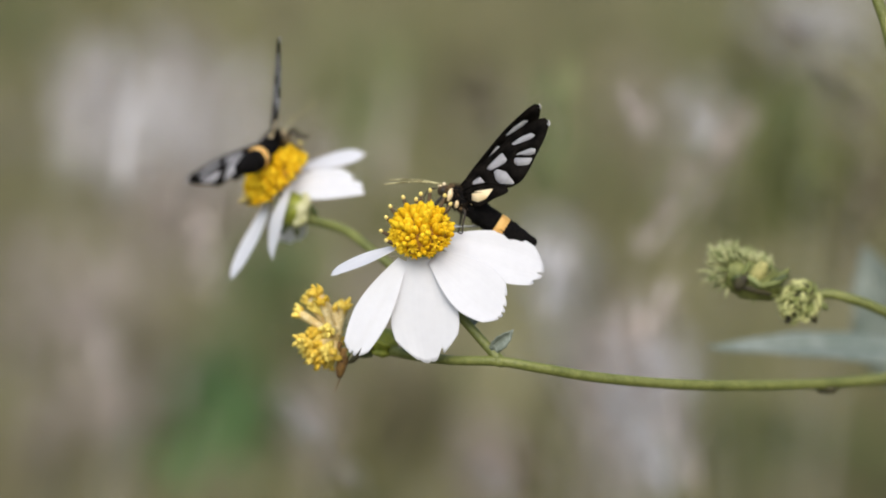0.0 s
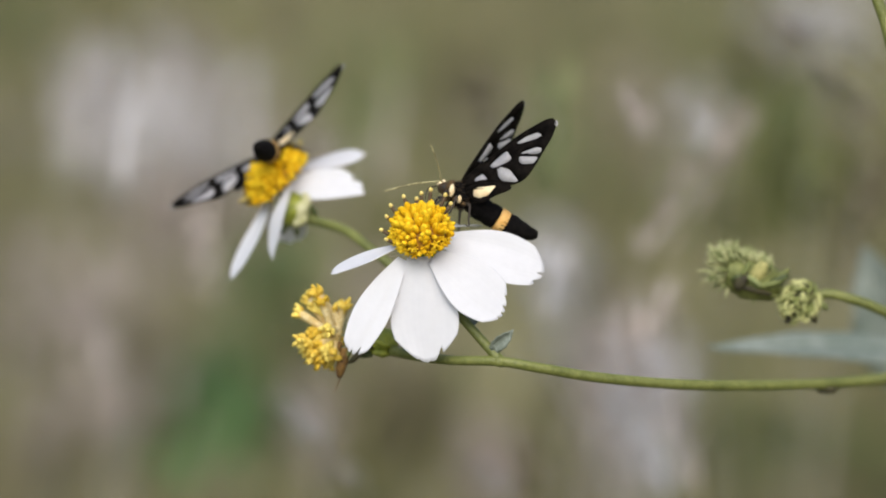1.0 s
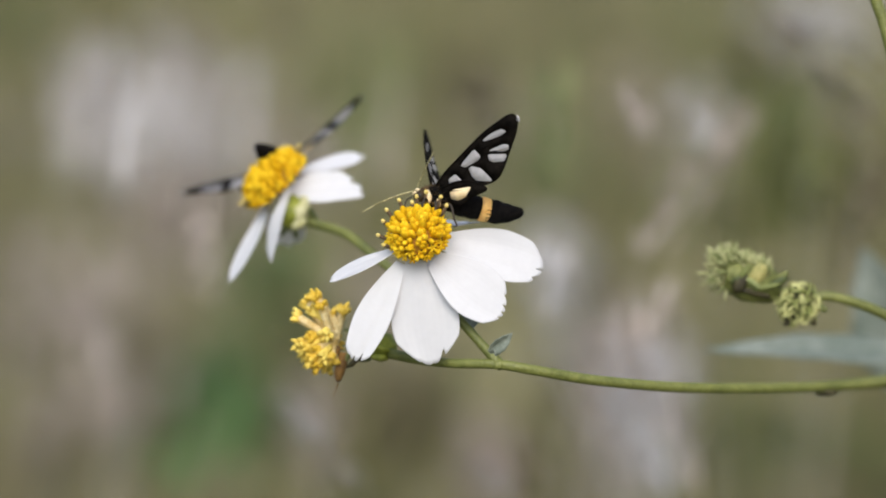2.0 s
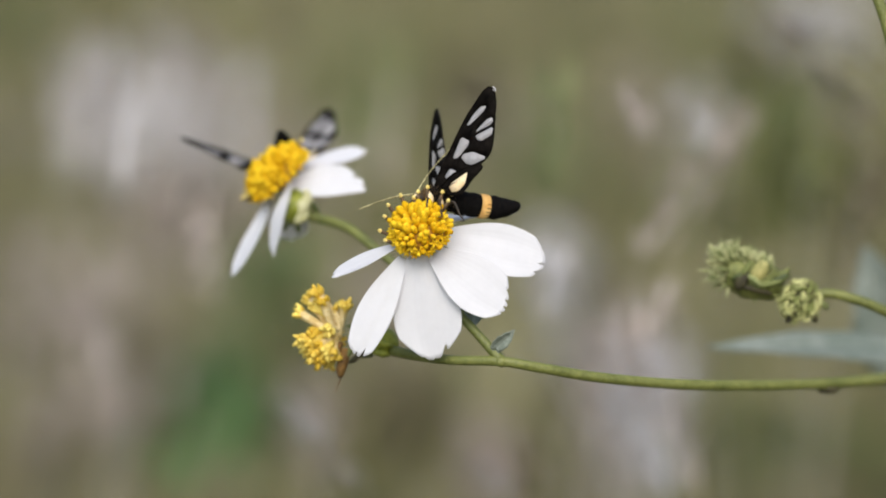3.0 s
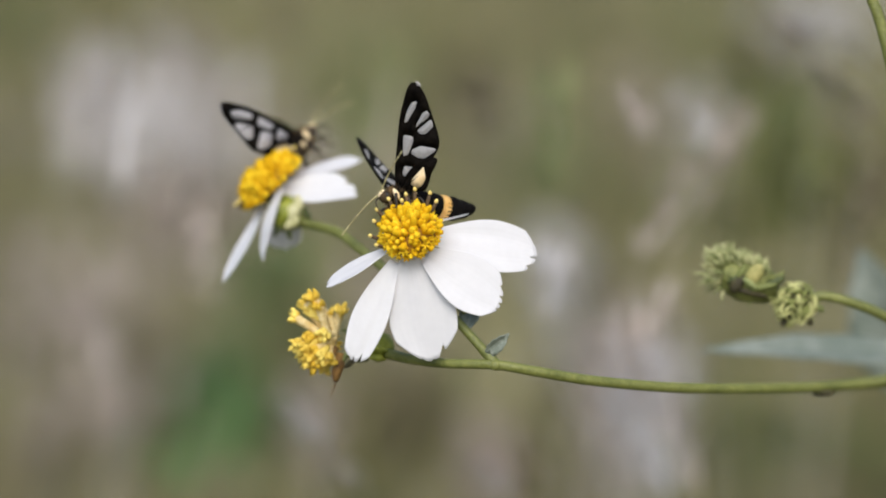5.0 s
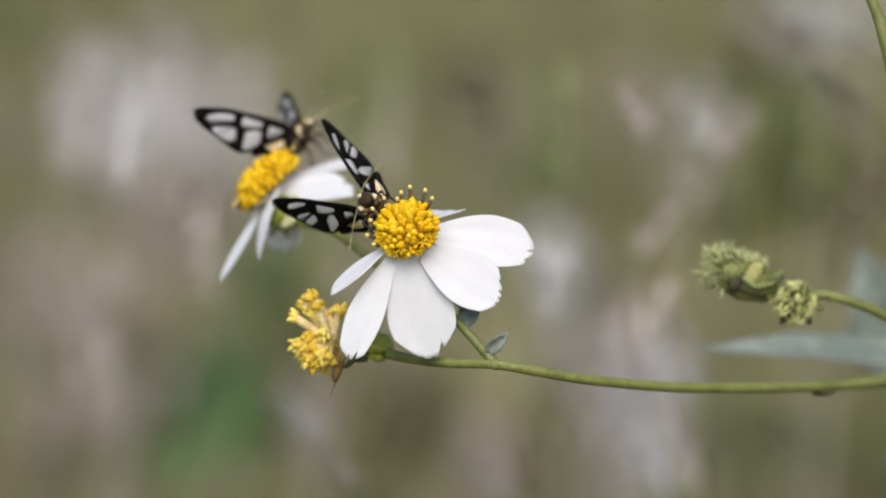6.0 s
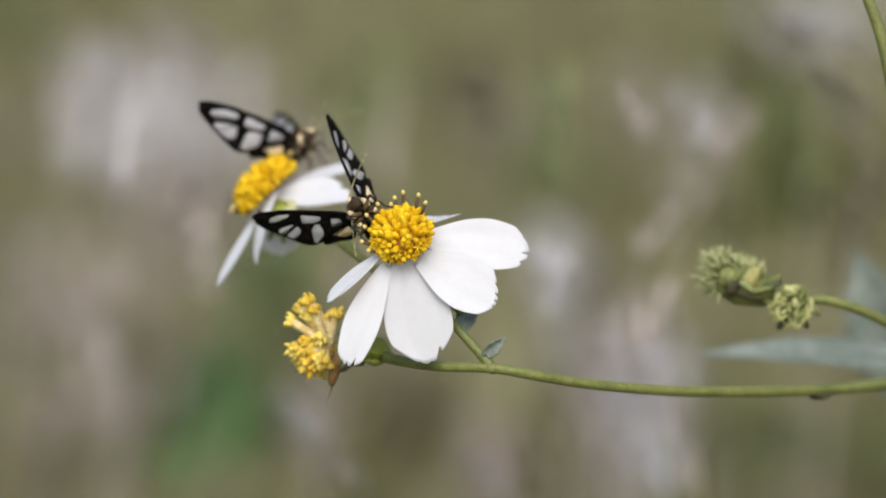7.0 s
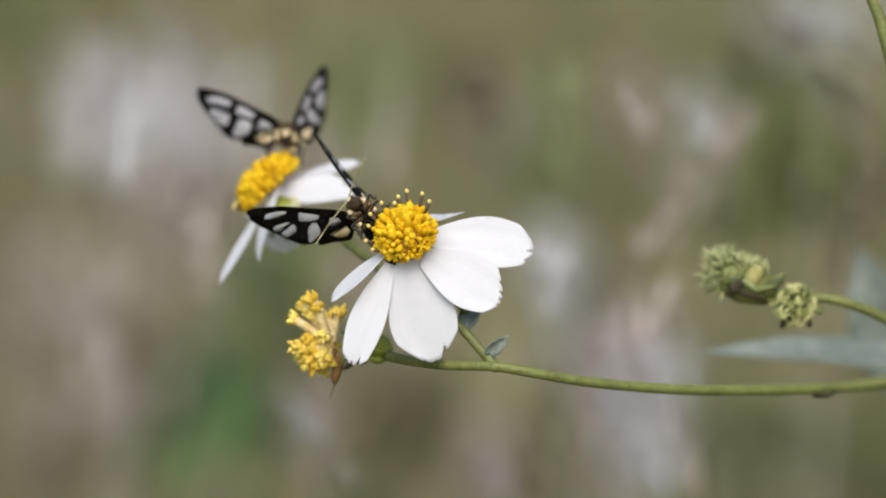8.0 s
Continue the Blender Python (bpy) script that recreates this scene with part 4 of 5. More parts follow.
def flower_stem_thing():
    s = thing("wildflower_plant", rest(8.08, 0, -15.92), "green wildflower plant with a thin arching forked stem", "plant")
    bm = bmesh.new()
    tube(bm, curve_points([(-15.5, 10.5, 1.1), (-11.8, 7.0, 0.45), (-6.8, 3.0, 0.05), (0.0, 0, 0.0), (6.0, 0.8, -1.02), (14.2, 4.8, -2.52), (26.3, 11.4, -3.84), (38.7, 19.0, -4.4), (50.7, 26.6, -4.5), (59.5, 30.4, -4.0), (71.1, 32.3, -2.74), (83.8, 34.2, -6.95), (95.1, 41.8, -32.41)], 6),
         [0.82, 0.72, 0.7, 0.74, 0.76, 0.78, 0.8, 0.84, 0.92, 1.1, 1.35, 1.6], 12)
    main = part("main_stem", bm, GREEN_STEM, s)
    bm = bmesh.new()
    tube(bm, curve_points([(95.1, 41.8, -31.41), (100, 60, -120), (105, 80, -330), (106, 140, -660)], 8), [1.6, 1.8, 2.2, 2.6], 12)
    part("lower_stem", bm, GREEN_STEM, s)
    bm = bmesh.new()
    tube(bm, curve_points([(0.1, 0.1, 0), (-1.6, 1.0, 1.9), (-4.4, 2.2, 5.0), (-7.4, 3.6, 8.2), (-12, 7, 12)], 5), [0.85, 0.68, 0.62, 0.6], 10)
    part("side_stalk", bm, GREEN_STEM, s)
    bm = bmesh.new()
    lump(bm, (0, 0, 0), (0.85, 0.9, 1.0), (1, 0, 0.1), 6, 10, 0.2, 1)
    part("node", bm, GREEN_STEM, main)
    bm = bmesh.new()
    lump(bm, (50.1, 26.0, -5.45), (0.55, 0.6, 1.7), (1, 0, 0.05), 6, 8, 0.6, 5)
    part("node", bm, DARK, main, "dark leaf scar on the stem")
    leaf(s, (-1.2, 0.3, 1.7), (1.9, -0.8, 4.5), 2.0, (0.3, -0.9, 0.1), "bud_leaf", SMALL_LEAF, 0.6, 0.02, 2, "small folded grey-green leaf")
    leaf(s, (-0.5, 0.2, 0.8), (-0.9, 0.6, 2.6), 0.9, (-0.3, -0.9, 0.1), "bud_leaf", SMALL_LEAF, 0.5, 0.1, 3)
    leaf(s, (-4.3, 2.6, 5.0), (-2.5, 9.5, 9.2), 3.0, (0.1, -0.6, 0.78), "bud_leaf", LEAF, 0.3, 0.08, 8, "pale grey-green leaf behind the fork")
    return s


def bud_cluster_thing():
    b = thing("bud_cluster", rest(53.45, 21, -7.56), "pair of hairy green flower buds on one stalk", "flower bud")
    rnd = random.Random(23)
    bm = bmesh.new()
    tube(bm, curve_points([(1.0, 1.0, 0.2), (4.0, 0.6, 1.0), (8, 0.6, 0.1), (12.5, 1.5, -1.6), (20, 4, -5.5), (36, 12, -14), (48, 24, -40)], 6), [0.8, 0.75, 0.8, 0.85, 0.95, 1.2], 10)
    part("stalk", bm, GREEN_STEM, b)
    bm = bmesh.new()
    tube(bm, curve_points([(48, 24, -39), (52, 45, -150), (56, 80, -360), (58, 138, -670)], 8), [1.2, 1.6, 2.0, 2.4], 10)
    part("lower_stalk", bm, GREEN_STEM, b)
    # long bud with a shaggy front
    bm = bmesh.new()
    lump(bm, (-7.8, 0.8, 3.4), (3.1, 2.9, 5.6), (-0.93, 0, 0.30), 12, 16, 0.2, 6)
    bud = part("bud", bm, BUD_GREEN, b, "long green bud with a shaggy pale top")
    axis = Vector((-0.93, 0, 0.30)).normalized()
    made = 0
    while made < 420:
        s = rnd.uniform(-0.5, 1.0)
        a = rnd.uniform(0, 2 * math.pi)
        o = axis.orthogonal().normalized()
        o = o * math.cos(a) + axis.cross(o) * math.sin(a)
        if o.z < -0.8 or o.y > 0.7 or (s < 0.25 and o.z < 0.3) or (s < 0.62 and o.y < -0.6 and o.z < 0.55):
            continue
        made += 1
        r = 3.0 * math.sqrt(max(0.0, 1 - s * s))
        root = Vector((-7.8, 0.8, 3.4)) + axis * 5.4 * s + o * r * 0.95
        d = (axis * (0.35 + 0.6 * max(s, 0)) + o * 0.8 + Vector((rnd.uniform(-0.5, 0.5), rnd.uniform(-0.4, 0.4), rnd.uniform(-0.2, 0.5)))).normalized()
        q = rnd.uniform(0.9, 2.2) * (1.45 if s > 0.45 else 1)
        bm = bmesh.new()
        tube(bm, [root, root + d * q * 0.55, root + d * q + Vector((rnd.uniform(-0.4, 0.4), rnd.uniform(-0.2, 0.2), rnd.uniform(-0.3, 0.1)))], [0.24, 0.15, 0.04], 4)
        part("bud_scale", bm, HAIR, bud)
    # bracts on the bud; the DARK lump at x -9.2 paints a shaded hollow
    for x, y, z, rx, rz, m, d in ((-6.6, -2.0, 4.2, 1.2, 1.8, YELLOW_BRACT, (0.5, -0.2, 0.8)), (-7.4, -2.2, 3.0, 0.5, 1.5, HAIR, (0.75, -0.2, -0.6)), (-9.2, -1.9, 2.9, 1.0, 1.7, DARK, (0.5, 0, 0.8)), (-8.6, -1.9, 4.6, 0.5, 1.4, BRACT, (0.5, 0, 0.8)), (-3.9, -1.8, 2.9, 0.7, 2.0, BRACT, (0.8, -0.1, 0.45)), (-3.2, -1.5, 3.9, 0.5, 1.4, BUD_GREEN, (0.8, 0, 0.5)),
                              (-7.4, -1.6, 1.6, 0.5, 2.9, DARK, (0.95, 0, -0.25)), (-5.2, -2.1, 2.4, 0.5, 2.0, BRACT, (0.85, 0, 0.2)), (-9.6, -1.7, 3.6, 0.5, 1.2, BRACT, (0.85, 0, 0.5))):
        bm = bmesh.new()
        lump(bm, (x, y, z), (rx, 0.5, rz), d, 6, 9, 0.3, x)
        part("bract", bm, m, bud)
    for x, z in ((-6.9, -0.3), (-7.7, 0.3), (-11.0, 0.6)):
        bm = bmesh.new()
        tube(bm, [(x, 0, z + 1.4), (x - 0.2, -0.1, z + 0.4), (x - 0.3, 0, z - 0.4)], [0.3, 0.25, 0.05], 5)
        part("bud_scale", bm, HAIR, bud)
    # round bud of curled bracts
    bm = bmesh.new()
    lump(bm, (0, 0, 0.2), (2.5, 2.3, 2.4), (0, 0, 1), 8, 12, 0.15, 9)
    ball = part("bud", bm, DARK, b, "round bud of curled pale green bracts")
    for k in range(150):
        f = (k + 0.5) / 150
        h = 1 - 2 * f
        a = k * 2.39996
        n = Vector((math.sqrt(1 - h * h) * math.cos(a), math.sqrt(1 - h * h) * math.sin(a), h))
        if n.y > 0.5:
            continue
        root = Vector((0.0, 0, 0.2)) + n * rnd.uniform(2.0, 2.5)
        flow = Vector((-0.6 + rnd.gauss(0, 0.55), rnd.gauss(0, 0.3), -0.65 + rnd.gauss(0, 0.5)))
        flow = (flow - n * flow.dot(n) * 0.8).normalized()
        q = rnd.uniform(1.2, 2.6)
        curl = n.cross(flow) * rnd.uniform(-0.6, 0.6)
        pts = [root, root + n * 0.45 + flow * q * 0.35, root + n * rnd.uniform(0.3, 0.8) + flow * q * 0.75 + curl * 0.5, root + n * rnd.uniform(-0.1, 0.6) + flow * q + curl]
        bm = bmesh.new()
        tube(bm, curve_points(pts, 2), [0.27, 0.23, 0.2, 0.1], 5)
        part("bract", bm, CURL, ball)
    for x, z, m in ((-2.0, -3.0, DARK), (1.9, -2.8, DARK), (3.5, -0.9, BRACT)):
        bm = bmesh.new()
        tube(bm, curve_points([(x * 0.6, -0.4, z * 0.6), (x, -0.4, z), (x - 0.1, -0.5, z - 0.4)], 3), [0.35, 0.5, 0.45], 6)
        part("bract", bm, m, ball, "dark bract tip" if m is DARK else "")
    return b


def pale_leaf_thing():
    t = thing("leaf", rest(73.3, 60, -18.6), "long pale grey-green pointed leaf, out of focus", "leaf", "leaves of the plant")
    leaf(t, (11, 3, 0.1), (-29.8, -2, 2.3), 7.2, (0.06, -0.62, 0.78), "blade", LEAF, 0.2, 0.03, 4)
    bm = bmesh.new()
    tube(bm, curve_points([(10, 4, 0.1), (14, 9, -6), (20, 20, -40), (24, 60, -300), (24, 74, -640)], 6), [0.8, 0.9, 1.1, 1.6, 2.0], 8)
    part("leaf_stalk", bm, GREEN_STEM, t)
    return t


def far_leaf_thing():
    t = thing("leaf", rest(73.3, 60, -18.6), "broad grey-green leaf standing upright, far out of focus", "leaf", "leaves of the plant")
    leaf(t, (11, 36, -6), (2.0, 33, 19), 13.0, (-0.4, -0.85, 0.3), "blade", LEAF, 0.3, 0.03, 7)
    bm = bmesh.new()
    tube(bm, curve_points([(10.8, 36, -5.4), (14, 40, -20), (26, 50, -60), (40, 66, -300), (40, 78, -640)], 6), [0.8, 0.9, 1.1, 1.6, 2.0], 8)
    part("leaf_stalk", bm, GREEN_STEM, t)
    return t


def corner_stem_thing():
    t = thing("plant_stem", rest(63.1, 8, 32.8), "bare upright green plant stem", "stem")
    bm = bmesh.new()
    tube(bm, curve_points([(-5.5, 1, 24), (-2.4, 0.4, 8.0), (0.2, 0, 0), (2.2, 0, -9), (5.0, 0.5, -26), (9, 3, -70), (12, 40, -300), (12, 135, -715)], 6), [0.7, 0.85, 0.85, 0.95, 1.1, 1.4], 10)
    part("stalk", bm, GREEN_STEM, t)
    return t


# ---- moths ----
def outline_fill(bm, outline, holes, thick, slot=0):
    """A flat plate with holes, cambered a little."""
    edges = []
    for loop in [outline] + holes:
        vs = [bm.verts.new((p[0], p[1], 0)) for p in loop]
        edges += [bm.edges.new((a, b)) for a, b in zip(vs, vs[1:] + vs[:1])]
    made = bmesh.ops.triangle_fill(bm, use_beauty=True, use_dissolve=False, edges=edges)
    faces = [g for g in made["geom"] if isinstance(g, bmesh.types.BMFace)]
    bmesh.ops.solidify(bm, geom=faces, thickness=thick)


def camber(bm):
    for v in bm.verts:
        v.co.z += 0.22 * math.sin(v.co.x / 17 * math.pi) - 0.018 * (v.co.y - 1) ** 2


def window_loop(points, grow=1.02):
    """A rounded outline through a few points."""
    cx, cy = sum(p[0] for p in points) / len(points), sum(p[1] for p in points) / len(points)
    ring = [Vector((x, y, 0)) for x, y in points]
    line = []
    for a, b, c in zip(ring[-1:] + ring[:-1], ring, ring[1:] + ring[:1]):
        for s in (0, 0.5, 1):
            line.append((b.lerp(a, 0.15).lerp(b, s)).lerp(b.lerp(c, 0.15), s))
    return [(cx + grow * (p.x - cx), cy + grow * (p.y - cy)) for p in line]


FORE = [(0, -0.4), (2.5, -0.9), (5.2, -1.1), (10.5, -1.35), (13.6, -1.1), (15.5, -0.85), (16.5, -0.4), (16.5, 0.6), (15.0, 1.9), (13.2, 2.8), (10.1, 4.4), (8.3, 4.9), (6.2, 4.3), (3.5, 2.6), (1, 1.1)]
FORE_WINDOWS = [
    [(2.3, 0.1), (3.6, 0.2), (3.8, 1.5), (3.5, 1.5), (1.8, 1.0)],
    [(5.1, -0.1), (5.7, -0.3), (8.3, -0.6), (8.4, 0.8), (7.7, 1.0), (5.5, 0.5)],
    [(5.8, 0.8), (6.3, 0.9), (7.3, 2.1), (7.6, 4.4), (7.2, 4.4), (5.6, 3.0), (5.4, 2.1)],
    [(10.2, -0.7), (10.4, -0.3), (13.4, 0.8), (13.9, 0.6), (13.5, -0.1), (11.9, -0.6)],
    [(9.9, 1.1), (10.4, 1.1), (12.3, 1.7), (12.9, 2.3), (12.5, 2.8), (11.8, 2.6)],
    [(9.5, 1.3), (11.7, 3.0), (11.6, 3.3), (10.8, 3.6), (9.3, 2.6), (9.1, 1.9)],
]
WIDE_WINDOWS = [
    [(1.6, 0.0), (4.0, -0.2), (4.3, 1.8), (3.6, 1.9), (1.5, 1.0)],
    [(4.9, -0.4), (8.6, -0.8), (8.8, 0.6), (7.9, 0.95), (5.1, 0.5)],
    [(5.0, 1.0), (6.6, 1.0), (7.9, 1.5), (8.2, 4.5), (7.0, 4.3), (5.2, 3.1)],
    [(9.6, -0.8), (12.5, -0.7), (14.6, 0.2), (14.4, 0.9), (13.6, 1.1), (9.8, 0.5)],
    [(9.4, 1.0), (13.4, 1.65), (13.3, 2.4), (11.6, 3.3), (10.4, 3.7), (9.1, 3.0)],
]
HIND = [(0, 0.2), (2.4, 0.9), (4.6, 2.2), (6.2, 4.2), (6.2, 5.0), (5.2, 4.9), (3.9, 4.5), (2.3, 4.3), (1.0, 3.9), (0.3, 2.3)]
HIND_SPOT = [(1.3, 1.7), (2.0, 1.7), (4.3, 3.0), (4.3, 3.2), (2.8, 3.7), (1.5, 3.3), (0.9, 2.5)]


def wing(moth, fore=True, windows=FORE_WINDOWS):
    outline = [(p.x, p.y) for p in curve_points([(x, y, 0) for x, y in (FORE if fore else HIND)], 4, True)]
    loops = [window_loop(s, 0.93 if windows is WIDE_WINDOWS else 1.02) for s in (windows if fore else [HIND_SPOT])]
    lift = 0.0 if fore else -0.3
    bm = bmesh.new()
    outline_fill(bm, outline, loops, 0.05)
    veins = ((0.5, 0.3, 4.8, -0.2), (4.8, 0.9, 9.0, 0.85), (9.4, 0.3, 16.2, 1.0), (9.2, 0.9, 13.2, 3.0), (0.5, 0.5, 4.6, 1.5), (8.6, 0.9, 8.6, 4.4)) if fore else ((0.3, 0.8, 6.0, 4.6),)
    bmesh.ops.translate(bm, vec=(0, 0, lift), verts=bm.verts)
    camber(bm)
    w = part("forewing" if fore else "hindwing", bm, WING, moth, "black forewing with clear pale windows" if fore else "small black hindwing with a cream patch")
    lines = [([(x0 + (x1 - x0) * s, y0 + (y1 - y0) * s, 0.03) for s in (0, 0.25, 0.5, 0.75, 1)], [0.14, 0.08, 0.05]) for x0, y0, x1, y1 in veins]
    lines.append(([(p.x, p.y, 0.02) for p in curve_points([(x, y, 0) for x, y in (FORE[:7] if fore else HIND[:4])], 4)], [0.22, 0.16, 0.1]))
    for points, radii in lines:
        bm = bmesh.new()
        tube(bm, points, radii, 6)
        bmesh.ops.translate(bm, vec=(0, 0, lift), verts=bm.verts)
        camber(bm)
        part("wing_vein", bm, WING, w)
    if fore:
        bm = bmesh.new()
        lump(bm, (16.55, 0.5, 0.05), (0.26, 0.07, 0.5), (-0.3, 1, 0), 5, 7, 0.3, 1)
        part("wing_fringe", bm, WINDOW, w, "tiny white fringe at the wing tip")
    for loop in loops:
        bm = bmesh.new()
        outline_fill(bm, loop, [], 0.03)
        bmesh.ops.translate(bm, vec=(0, 0, lift - 0.01), verts=bm.verts)
        camber(bm)
        if fore:
            part("wing_window", bm, WINDOW, w, "translucent pale grey window")
        else:
            part("wing_spot", bm, CREAM, w, "cream yellow spot")
    return w


def moth_thing(label, feeler_ways, feeler_material, feeler_label, windows=FORE_WINDOWS):
    m = thing("moth", Matrix.Identity(4), label, "moth", "moths on the flowers")
    bm = bmesh.new()
    lump(bm, (0.2, 0, 0), (1.65, 1.6, 2.5), (1, 0, 0.05), 12, 18, 0.15, 3)
    lump(bm, (1.0, 0.75, 0.75), (0.8, 0.8, 1.3), (1, 0.2, -0.2), 7, 10, 0.2, 4)
    lump(bm, (1.0, -0.75, 0.75), (0.8, 0.8, 1.3), (1, -0.2, -0.2), 7, 10, 0.2, 5)
    thorax = part("thorax", bm, BLACK_FUR, m, "furry black thorax")
    rnd = random.Random(31)
    bm = bmesh.new()
    for _ in range(420):
        v = Vector((rnd.gauss(0, 1), rnd.gauss(0, 1), rnd.gauss(0, 1))).normalized()
        p = Vector((0.2 + 2.45 * v.x, 1.68 * v.y, 1.68 * v.z))
        q = p + (Vector((v.x * 0.4 - 0.5, v.y, v.z)).normalized()) * rnd.uniform(0.3, 0.7)
        tube(bm, [p, q], [0.06, 0.015], 3)
    part("fur", bm, BROWN_FUR, thorax, "short brown hairs")
    bm = bmesh.new()
    for side in (1, -1):
        lump(bm, (2.25, 0.62 * side, 0.45), (0.62, 0.7, 0.85), (0.5, 0, 1), 7, 10, 0.5, 11 + side)
    for _ in range(130):
        v = Vector((rnd.uniform(0.1, 1), rnd.gauss(0, 0.7), rnd.gauss(0.15, 0.6))).normalized()
        p = Vector((0.9 + 1.9 * v.x, 1.5 * v.y, 1.45 * v.z))
        tube(bm, [p, p + Vector((v.x * 0.7, v.y, v.z)) * rnd.uniform(0.35, 0.8)], [0.07, 0.02], 3)
    part("collar", bm, TAN_FUR, thorax, "tan furry collar behind the head")
    for side in (1, -1):
        for x, y, z, r, q in ((2.0, 1.3, -0.45, 0.42, 0.95), (0.5, 1.5, -1.15, 0.36, 0.6), (-1.3, 1.35, 0.3, 0.34, 0.45)):
            bm = bmesh.new()
            lump(bm, (x, y * side, z), (r, 0.42, q), (0.25, 0, 1), 6, 10, 0.25, x)
            part("thorax_patch", bm, CREAM, thorax, "cream patch of scales")
    bm = bmesh.new()
    lump(bm, (-1.7, 0, 1.05), (1.05, 0.6, 0.5), (0, 0, 1), 6, 10, 0.25, 8)
    part("thorax_patch", bm, ORANGE, thorax, "orange patch of scales")
    bm = bmesh.new()
    lump(bm, (2.95, 0, -0.2), (0.95, 0.95, 0.95), (1, 0, 0), 8, 12, 0.2, 2)
    head = part("head", bm, BROWN_FUR, m, "small dark furry head")
    for side in (1, -1):
        bm = bmesh.new()
        lump(bm, (3.1, 0.68 * side, -0.3), (0.36, 0.28, 0.4), (0, 0, 1), 7, 10)
        part("eye", bm, EYE_BLACK, head, "black eye")
    bm = bmesh.new()
    lump(bm, (3.72, 0, 0.05), (0.42, 0.55, 0.42), (1, 0, 0), 6, 8, 0.4, 4)
    lump(bm, (3.45, 0.3, 0.55), (0.26, 0.26, 0.34), (0.6, 0, 1), 6, 8, 0.4, 6)
    lump(bm, (3.45, -0.3, 0.55), (0.26, 0.26, 0.34), (0.6, 0, 1), 6, 8, 0.4, 7)
    part("face", bm, CREAM, head, "cream face scales")
    bm = bmesh.new()
    tube(bm, curve_points([(4.1, 0, -0.5), (4.9, 0.1, -1.2), (5.0, 0.1, -2.3), (4.6, 0, -3.2)], 4), [0.12, 0.1, 0.05], 6)
    part("proboscis", bm, LEG, head)
    # abdomen with one bright ring
    line = [(-1.2, 0, -0.1), (-3, 0, -0.25), (-5, 0, -0.4), (-7, 0, -0.5), (-9, 0, -0.5), (-11, 0, -0.2), (-12.4, 0, 0.25)]
    pts = curve_points(line, 8)
    n = len(pts)
    smooth = [1.72 * min(1, 0.82 + 1.2 * i / n) * (1 - 0.74 * max(0, (i / (n - 1) - 0.61) / 0.39) ** 1.3) * (1 + 0.035 * math.sin(i * 2 * math.pi / 7)) for i in range(n - 1)] + [0.1]
    bm = bmesh.new()
    tube(bm, pts, smooth, 18)
    abdomen = part("abdomen", bm, BLACK_FUR, m, "black ringed abdomen")
    bm = bmesh.new()
    tube(bm, curve_points([(-5.9, 0, -0.44), (-6.6, 0, -0.48), (-7.35, 0, -0.52)], 4), [1.70, 1.79, 1.81, 1.76, 1.66], 20)
    part("abdomen_band", bm, ORANGE, abdomen, "orange-yellow ring")
    bm = bmesh.new()
    for _ in range(260):
        x = rnd.uniform(-11.6, -2)
        a = rnd.uniform(0, 6.283)
        r = 1.62 if x > -7.7 else 1.62 - (-7.7 - x) * 0.26
        if -7.4 < x < -5.8:
            continue
        p = Vector((x, r * math.cos(a), r * math.sin(a) - 0.4 + max(0, -9 - x) * 0.15))
        tube(bm, [p, p + Vector((-0.45, 0.16 * math.cos(a), 0.16 * math.sin(a)))], [0.05, 0.012], 3)
    part("fur", bm, BLACK_FUR, abdomen)
    feelers = []
    for d, side in zip(feeler_ways, (1, -1)):
        bm = bmesh.new()
        pts = curve_points([(0, 0, 0), (2.8, 0, 0.3), (5.5, 0, 0.25), (8.4, 0, -0.1)], 6)
        tube(bm, pts, [0.12, 0.11, 0.09, 0.06], 6)
        for p in pts[2:]:
            lump(bm, p, (0.14, 0.14, 0.15), rows=4, sides=6)
        turn = Vector((1, 0, 0)).rotation_difference(Vector(d)).to_matrix().to_4x4()
        feelers.append(part("antenna", bm, feeler_material, m, feeler_label, at=mm_pose(3.6, 0.35 * side, 0.45) @ turn))
    for side in (1, -1):
        for x, fx, fy, fz in ((1.9, 3.4, 2.2, -3.6), (0.8, 1.2, 3.0, -4.2), (-0.5, -2.2, 2.8, -4.4)):
            bm = bmesh.new()
            a, b = Vector((x, 0.8 * side, -1.2)), Vector((fx, fy * side, fz))
            knee = a.lerp(b, 0.45) + Vector((0.2, 0.8 * side, 1.1))
            tube(bm, curve_points([a, knee, a.lerp(b, 0.75) + Vector((0, 0.2 * side, 0.2)), b, b + Vector((0.7, 0.2 * side, -0.2))], 4), [0.26, 0.2, 0.15, 0.11, 0.07], 7)
            leg = part("leg", bm, LEG, m)
            bm = bmesh.new()
            lump(bm, a + Vector((0.15, 0.15 * side, -0.1)), (0.36, 0.34, 0.75), knee - a, 6, 8, 0.5, x)
            part("leg_base", bm, TAN_FUR, leg, "tan furry base of the leg")
    wings = {}
    for side, y in (("left", 0.9), ("right", -0.9)):
        wings[side] = (wing(m, True, windows), wing(m, False))
        for w in wings[side]:
            w.matrix_basis = mm_pose(0.8, y, 1.0, 0, 0, 90 if y > 0 else -90)
    return m, wings, feelers


